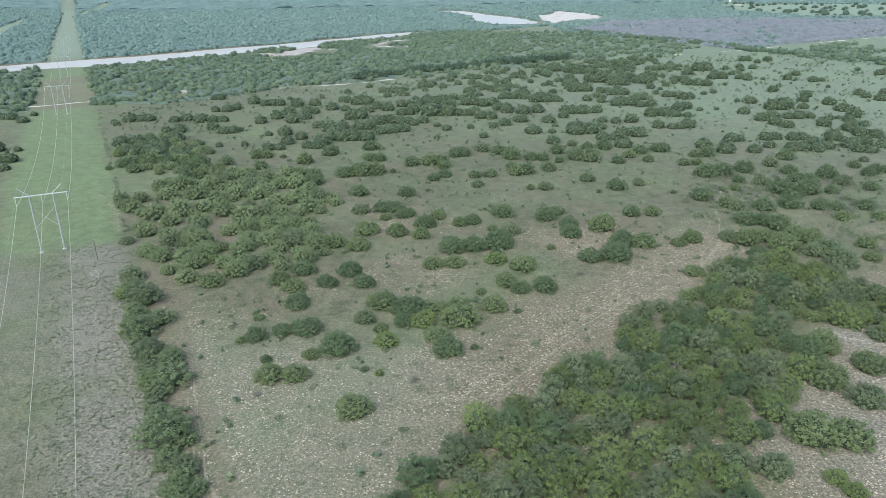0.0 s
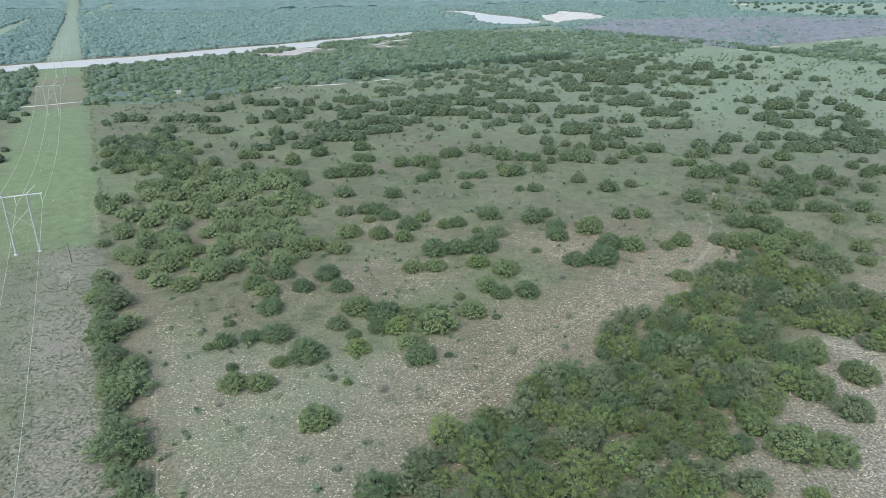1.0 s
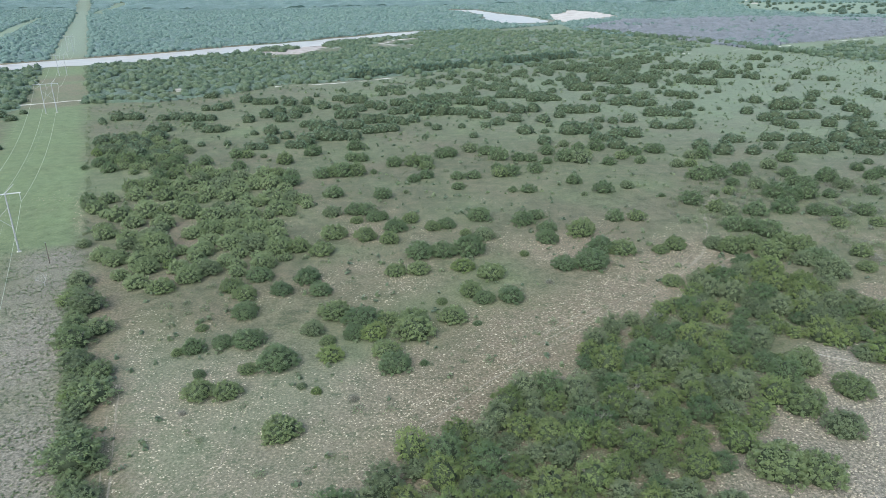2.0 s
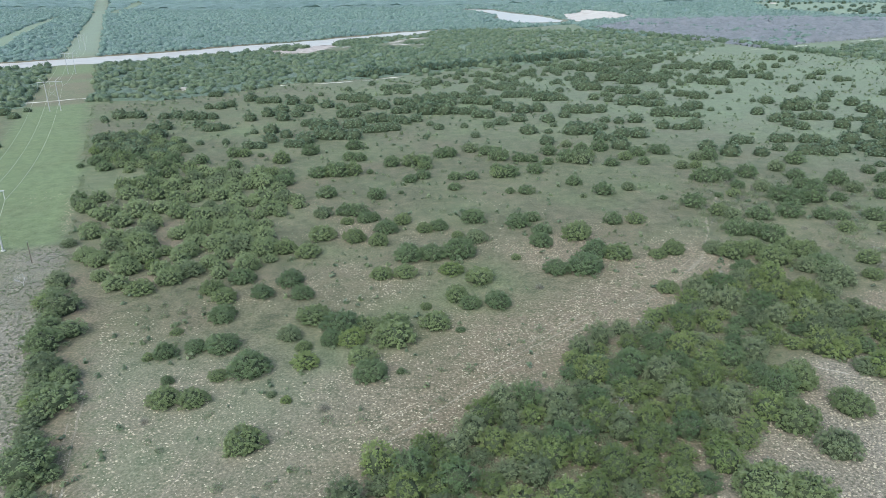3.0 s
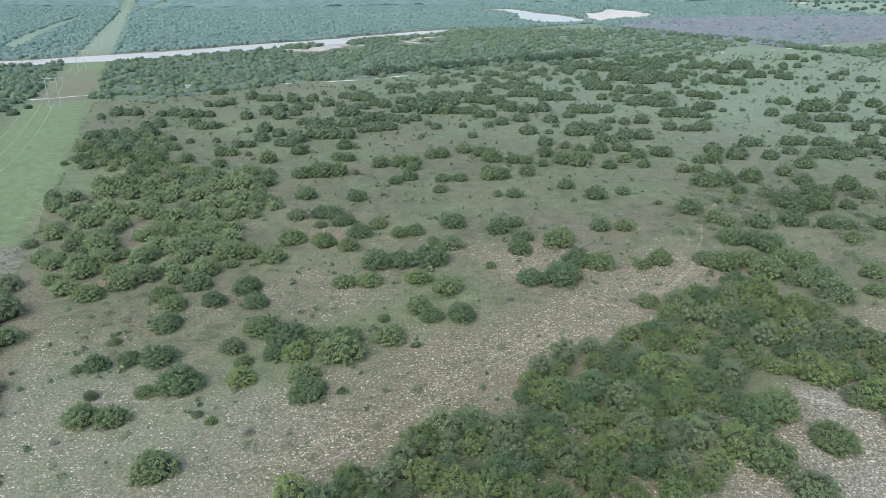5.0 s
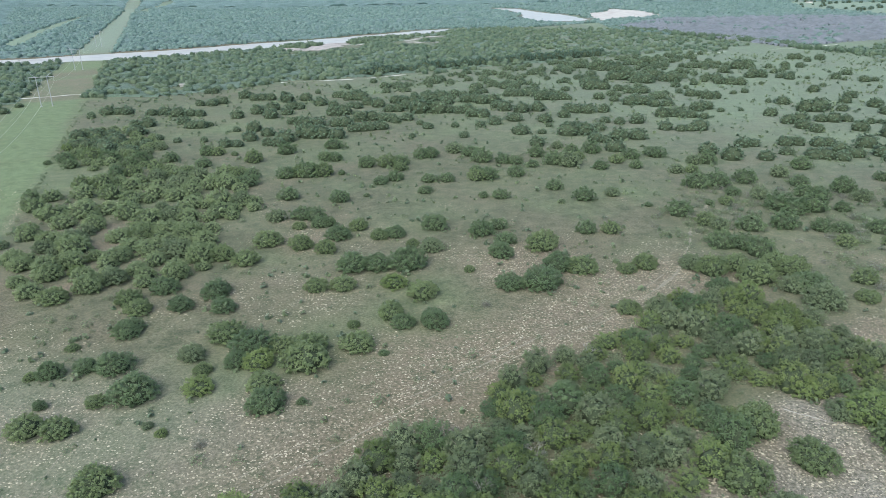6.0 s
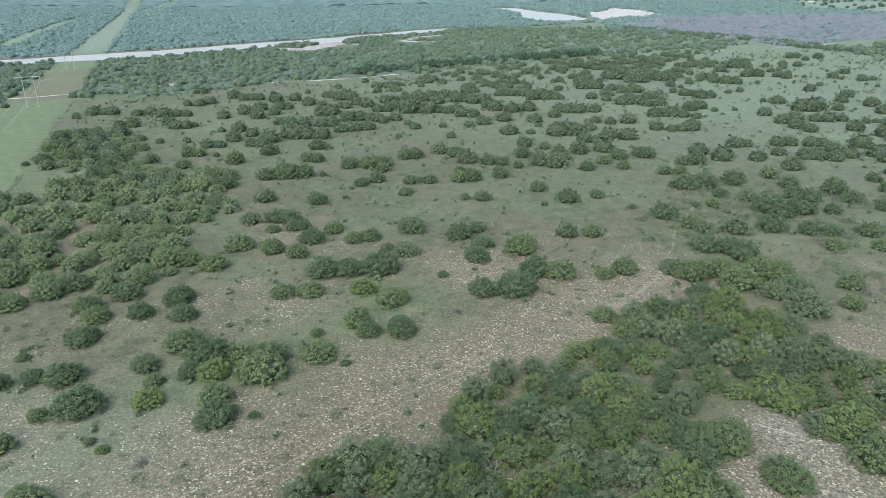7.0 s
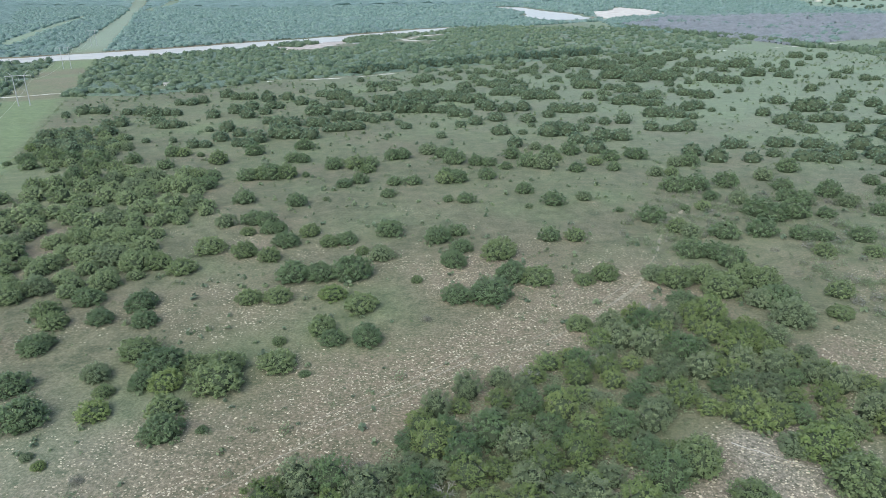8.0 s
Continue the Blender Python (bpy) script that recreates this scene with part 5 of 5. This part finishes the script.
# a line of dark trees along the field's edge
u = np.linspace(0, 1, 170) + rng.uniform(-0.003, 0.003, 170)
ex = np.interp(u, (0, 0.36, 0.53, 0.67, 0.83, 1), (219, 316, 371, 384, 430, 500)) + rng.uniform(-6, 6, 170)
ey = np.interp(u, (0, 0.36, 0.53, 0.67, 0.83, 1), (1362, 1134, 1038, 946, 850, 745)) + rng.uniform(-6, 6, 170)
stuff("tree_line", "line of dark trees along the far pasture edge", "trees", LEAF_TREE_DARK, [sown(WOOD_CROWN, ex, ey, rng.uniform(7, 12, 170), np.full(170, 1.1), rng)], rng)
canopy("far_woods", "green brush woods beyond the river", "woods", LEAF_HAZED, (-1350, 1350, 780, 1700), 3.8, lambda x, y: beyond(x, y) & (y < 1695), 11.0, 3.0, 32)
FAR_CROWN = [crown_shape(320 + j, 0.45, 6, 8, 0.2, 0.05, 0.05, (3, 8)) for j in range(8)]
x, y = scatter(13000, (-1150, 1250, 790, 1760), rng)
keep = beyond(x, y) & (np.abs(x + 0.04 * y) < 0.68 * y) & gaps(x, y, 45, 38, -0.9)
x, y = x[keep], y[keep]
stuff("woods", "rounded green tree crowns beyond the river", "woods", LEAF_HAZED_CROWN, [sown(FAR_CROWN, x, y, rng.uniform(7, 14, len(x)), rng.uniform(0.8, 1.2, len(x)), rng)], rng)
canopy("far_woods", "continuous green woods far beyond the river", "woods", LEAF_HAZED, (-2250, 2250, 1650, 2960), 6.5, beyond, 17.0, 5.0, 33)
canopy("far_woods", "hazy green woods out to the horizon", "woods", LEAF_HAZED, (-4000, 4000, 2900, 5200), 16.0, beyond, 38.0, 9.0, 34)
x, y = scatter(12000, (-1900, 1900, 1740, 2750), rng)
keep = beyond(x, y) & (np.abs(x + 0.04 * y) < 0.66 * y) & gaps(x, y, 60, 39, -0.8)
x, y = x[keep], y[keep]
stuff("woods", "hazy green tree crowns far beyond the river", "woods", LEAF_HAZED_CROWN, [sown(FAR_CROWN, x, y, rng.uniform(9, 20, len(x)), rng.uniform(0.8, 1.2, len(x)), rng)], rng)
canopy("bare_brush", "leafless purplish-grey brush on the far flat", "brush", LEAF_BARE, (220, 1160, 940, 1730), 3.4, lambda x, y: inside(x, y, BARE_BRUSH) & ~open_land(x, y) & gaps(x, y, 50, 18, -0.9), 10.0, 4.6, 35)
x, y = scatter(1500, (220, 1160, 940, 1730), rng)
keep = inside(x, y, BARE_BRUSH) & (wobble(x, y, 90, 41) + 0.7 * wobble(x * 0.5, y * 1.4, 40, 43) > 0.45)
stuff("brush", "dark green trees dotted through leafless brush", "trees", LEAF_HAZED_CROWN, [sown(FAR_CROWN, x[keep], y[keep], rng.uniform(8, 16, keep.sum()), np.full(keep.sum(), 0.9), rng)], rng)
x, y = scatter(420, (-265, -125, 960, 1200), rng)
keep = inside(x, y, ISLANDS[0]) | inside(x, y, ISLANDS[1])
stuff("brush", "dark green brush on the river's sand flats", "shrubs", LEAF_TREE, [sown(WOOD_CROWN, x[keep], y[keep], rng.uniform(8, 15, keep.sum()), np.full(keep.sum(), 0.8), rng)], rng)
x, y = scatter(160, (800, 1600, 1650, 2700), rng)
keep = inside(x, y, FAR_FIELD)
stuff("brush", "scattered trees on the far green field", "shrubs", LEAF_HAZED_CROWN, [sown(SHRUB_FAR, x[keep], y[keep], rng.uniform(9, 18, keep.sum()), np.full(keep.sum(), 1.0), rng)], rng, len(SHRUB_FAR[0][1]))
# closer brush on the rise below the ranch road
x, y = scatter(1000, (-90, 290, 540, 900), rng)
keep = (inside(x, y, UPPER_BRUSH) | (inside(x - 60, y + 70, UPPER_BRUSH) & gaps(x, y, 22, 27, 0.2))) & ~open_land(x, y) & gaps(x, y, 14, 17, -0.15)
pick = rng.uniform(0, 1, len(x)) < 0.5
for sel, m, text in ((keep & pick, LEAF_FIELD, "rounded olive shrubs on the far rise"), (keep & ~pick, LEAF_FIELD_DARK, "rounded dark shrubs on the far rise")):
    stuff("brush", text, "shrubs", m, [sown(SHRUB_FAR, x[sel], y[sel], rng.uniform(5, 9.5, sel.sum()), rng.uniform(0.85, 1.1, sel.sum()), rng)], rng, len(SHRUB_FAR[0][1]))
# scattered brush on the pasture to the east
x, y = scatter(260, (120, 760, 250, 900), rng)
keep = (x > 0.64 * y) & (x < 0.8 * y + 50) & ~inside(x, y, EAST_WOOD)
stuff("brush", "scattered olive shrubs on eastern pasture", "shrubs", LEAF_FIELD, [sown(SHRUB_FAR, x[keep], y[keep], rng.uniform(5, 11, keep.sum()), np.full(keep.sum(), 1.0), rng)], rng, len(SHRUB_FAR[0][1]))


# ---- power line ----
def rod(a, b, r, sides=8, r2=None):
    return ring_tube([a, b], [r, r2 or r], sides)


def power_tower(m):
    tower = tagged(new("power_line_tower"), "galvanised steel H-frame power line tower with crossarm", "tower", "towers of the power line")
    tower.matrix_basis = m
    for s in (-3.6, 3.6):
        pole_ = part("pole", mesh("pole", *rod((s, 0, -0.5), (s, 0, 21.0), 0.3, 12, 0.2), STEEL), tower)
        part("footing", mesh("footing", *rod((s, 0, -0.6), (s, 0, 0.25), 0.75, 12), CONCRETE), pole_, "pale concrete footing")
        part("shield_arm", mesh("shield_arm", *rod((s, 0, 20.8), (s * 1.85, 0, 23.6), 0.16, 6, 0.1), STEEL), tower)
    arm = []
    for dy in (-0.3, 0.3):
        arm.append(rod((-8.2, dy, 20.6), (8.2, dy, 20.6), 0.13, 6))
    crossarm = part("crossarm", mesh("crossarm", *joined(arm), STEEL), tower)
    for s in (-1, 1):
        part("brace", mesh("brace", *rod((-3.5 * s, 0.1 * s, 16.0), (3.5 * s, 0.1 * s, 9.0), 0.055, 6), STEEL), tower)
    for s in (-7.8, 0, 7.8):
        chain_ = [rod((s, 0, 20.5), (s, 0, 17.6), 0.05, 6)]
        for k in range(12):
            z = 20.3 - 0.22 * k
            chain_.append(ring_tube([(s, 0, z), (s, 0, z - 0.06), (s, 0, z - 0.1)], [0.06, 0.15, 0.05], 8))
        part("insulator", mesh("insulator", *joined(chain_), GLASSY), crossarm, "string of grey porcelain insulator discs")
    return tower


bearing = math.atan2(ACROSS.y, ACROSS.x)
feet = []
first = None
for d in SPAN:
    p = TOWER + LINE * d
    z = float(height(p.x, p.y))
    feet.append(Vector((p.x, p.y, z)))
    m = Matrix.Translation((p.x, p.y, z)) @ Matrix.Rotation(bearing, 4, "Z")
    first = power_tower(m) if first is None else first
    if d != SPAN[0]:
        copy_thing(first, m)


def wire(name, side, z, sag, r, label):
    """One conductor through all towers, sagging between them."""
    pts = []
    for a, b in zip(feet, feet[1:]):
        long = (b - a).length
        for k in range(24):
            u = k / 24
            p = a.lerp(b, u) + ACROSS * side
            pts.append(Vector((p.x, p.y, p.z + z - 4 * sag * (long / 320) ** 2 * u * (1 - u))))
    p = feet[-1] + ACROSS * side
    pts.append(Vector((p.x, p.y, p.z + z)))
    v, f = ring_tube(pts, [r] * len(pts), 5)
    tagged(new(name, mesh(name, v, f, CABLE)), label, "power line", "wires of the power line")


for s in (-7.8, 0.0, 7.8):
    wire("conductor", s, 17.5, 8.5, 0.045, "bare aluminium conductor hung between steel towers")
for s in (-6.66, 6.66):
    wire("shield_wire", s, 23.6, 6.5, 0.008, "thin steel shield wire above the conductors")

# a lone wooden pole with a pale stump beside it
pole = tagged(new("wooden_pole"), "weathered dark wooden utility pole in stubble", "pole")
pole.matrix_basis = pose(-120.8, 218.1, float(height(-120.8, 218.1)))
part("shaft", mesh("shaft", *rod((0, 0, -0.4), (0, 0, 7.2), 0.17, 8, 0.11), CREOSOTE), pole)
part("cap", mesh("cap", *rod((0, 0, 7.2), (0, 0, 7.3), 0.14, 8), STEEL), pole, "small metal cap")


def shed(x, y, turn, long, wide, tall):
    ob = tagged(new("ranch_shed"), "small white-roofed ranch shed among brush", "shed")
    ob.matrix_basis = pose(x, y, float(height(x, y)), 0, 0, turn)
    a, b_ = long / 2, wide / 2
    v = [(-a, -b_, 0), (a, -b_, 0), (a, b_, 0), (-a, b_, 0), (-a, -b_, tall), (a, -b_, tall), (a, b_, tall), (-a, b_, tall)]
    part("wall", mesh("wall", v, [(0, 1, 5, 4), (1, 2, 6, 5), (2, 3, 7, 6), (3, 0, 4, 7), (3, 2, 1, 0)], CONCRETE), ob)
    e = 0.4
    r = [(-a - e, -b_ - e, tall - 0.1), (a + e, -b_ - e, tall - 0.1), (a + e, 0, tall + 1.2), (-a - e, 0, tall + 1.2), (a + e, b_ + e, tall - 0.1), (-a - e, b_ + e, tall - 0.1)]
    low_ = [(p[0], p[1], p[2] - 0.12) for p in r]
    part("roof", mesh("roof", r + low_, [(0, 1, 2, 3), (3, 2, 4, 5), (6, 9, 8, 7), (9, 11, 10, 8), (0, 6, 7, 1), (5, 4, 10, 11), (0, 3, 9, 6), (3, 5, 11, 9), (1, 7, 8, 2), (2, 8, 10, 4)], ROOFING), ob, "pitched white sheet roof")


shed(-231, 609, 20, 4, 2.6, 1.6)
tank = tagged(new("stock_tank"), "small white round stock tank on the pasture", "tank")
tank.matrix_basis = pose(288, 565, float(height(288, 565)))
part("shell", mesh("shell", *ring_tube([(0, 0, 0), (0, 0, 1.5), (0, 0, 1.6)], [1.5, 1.5, 1.35], 16), ROOFING), tank)

# a water tower and a barn on the far field
def water_tower(x, y, tall, wide):
    ob = tagged(new("water_tower"), "pale steel water tower on the far field", "tower")
    ob.matrix_basis = pose(x, y, float(height(x, y)))
    for k in range(4):
        a = math.pi / 4 + k * math.pi / 2
        c, d = math.cos(a), math.sin(a)
        part("leg", mesh("leg", *rod((c * wide * 0.55, d * wide * 0.55, -0.3), (c * wide * 0.4, d * wide * 0.4, tall * 0.62), 0.3, 6), STEEL), ob)
    r = wide / 2
    part("tank", mesh("tank", *ring_tube([(0, 0, tall * 0.56), (0, 0, tall * 0.64), (0, 0, tall * 0.9), (0, 0, tall)], [r * 0.5, r, r, r * 0.2], 14), CONCRETE), ob, "pale round tank with conical roof")


water_tower(994, 2600, 19, 9)
shed(1022, 2592, 5, 20, 9, 4)

# ---- stones ----
def build_stones():
    rng = np.random.default_rng(5)
    x, y = scatter(240000, (-75, 190, 92, 300), rng)
    c = cover(x, y)
    patch = wobble(x, y, 6, 21) * 0.5 + wobble(x, y, 15, 22) * 0.6
    keep = (c[:, 1] * 1.1 + patch * 0.8 + rng.uniform(-0.4, 0.4, len(x)) > 0.8) & (along(x, y)[1] > 34) & (x < 0.62 * y + 40)
    x, y = x[keep][:19000], y[keep][:19000]
    u = rng.uniform(0, 1, 150)
    x, y = np.append(x, -150.3 + (22.7) * u + rng.normal(0, 0.9, 150)), np.append(y, 293.8 + (-45.9) * u + rng.normal(0, 0.9, 150))
    x, y = np.append(x, rng.normal(-158.6, 6.0, 90)), np.append(y, rng.normal(290.6, 9.0, 90))
    cx, cy = scatter(5200, (55, 135, 92, 185), rng)
    near = (np.hypot(cx - 92, cy - 134) < 25) | (np.hypot(cx - 80, cy - 112) < 25) | (np.hypot(cx - 110, cy - 156) < 16)
    near &= ~inside(cx, cy, THICKET_EAST) & ~inside(cx, cy, THICKET_SOUTH)
    x, y = np.append(x, cx[near]), np.append(y, cy[near])
    for line in TRAILS:
        for (ax, ay), (bx, by) in zip(line, line[1:]):
            m = int(math.hypot(bx - ax, by - ay) * 2.2)
            u = rng.uniform(0, 1, m)
            x = np.append(x, ax + (bx - ax) * u + rng.normal(0, 0.7, m))
            y = np.append(y, ay + (by - ay) * u + rng.normal(0, 0.7, m))
    n, s = len(x), 5
    w = rng.uniform(0.1, 0.25, n) * np.where(rng.uniform(0, 1, n) < 0.12, 1.5, 1.0)
    a = np.arange(s) * 2 * math.pi / s + rng.uniform(0, 6.28, (n, 1))
    r = w[:, None] * rng.uniform(0.6, 1.2, (n, s))
    squash = rng.uniform(0.5, 1.0, (n, 1))
    z0 = height(x, y)
    lowr = np.stack([x[:, None] + np.cos(a) * r * 1.1, y[:, None] + np.sin(a) * r * 1.1 * squash, (z0 - 0.06)[:, None] + np.zeros((n, s))], -1)
    top = np.stack([x[:, None] + np.cos(a) * r * 0.85, y[:, None] + np.sin(a) * r * 0.85 * squash, (z0 + w * 0.16)[:, None] * np.ones((n, s)) + rng.uniform(-0.02, 0.04, (n, s))], -1)
    v = np.concatenate([top, lowr], 1).reshape(-1, 3)
    f = [(0, 1, 2), (0, 2, 3), (0, 3, 4)]
    for k in range(s):
        p, q = k, (k + 1) % s
        f += [(p, p + s, q + s), (p, q + s, q)]
    f = (np.array(f)[None] + (np.arange(n) * 2 * s)[:, None, None]).reshape(-1, 3)
    tagged(new("limestone_rubble", quick("limestone_rubble", v, f, STONE)), "pale limestone slabs strewn over bare soil", "stones", kind="stuff")


build_stones()

# stubble of cleared brush under the power line
x, y = scatter(36000, (-175, -20, 70, 235), rng)
run, off = along(x, y)
keep = (np.abs(off) < 25) & (run + 0.15 * off < 2) & (wobble(x, y, 5, 31) + rng.uniform(-0.7, 0.7, len(x)) + 0.05 * (off - 6) > 0.0)
x, y = x[keep], y[keep]
stuff("stubble", "cut brush stubble and dark tufts on cleared ground", "brush", LEAF_GREY, [sown(TUFT, x, y, rng.uniform(0.3, 0.95, len(x)), np.full(len(x), 0.6), rng)], rng)
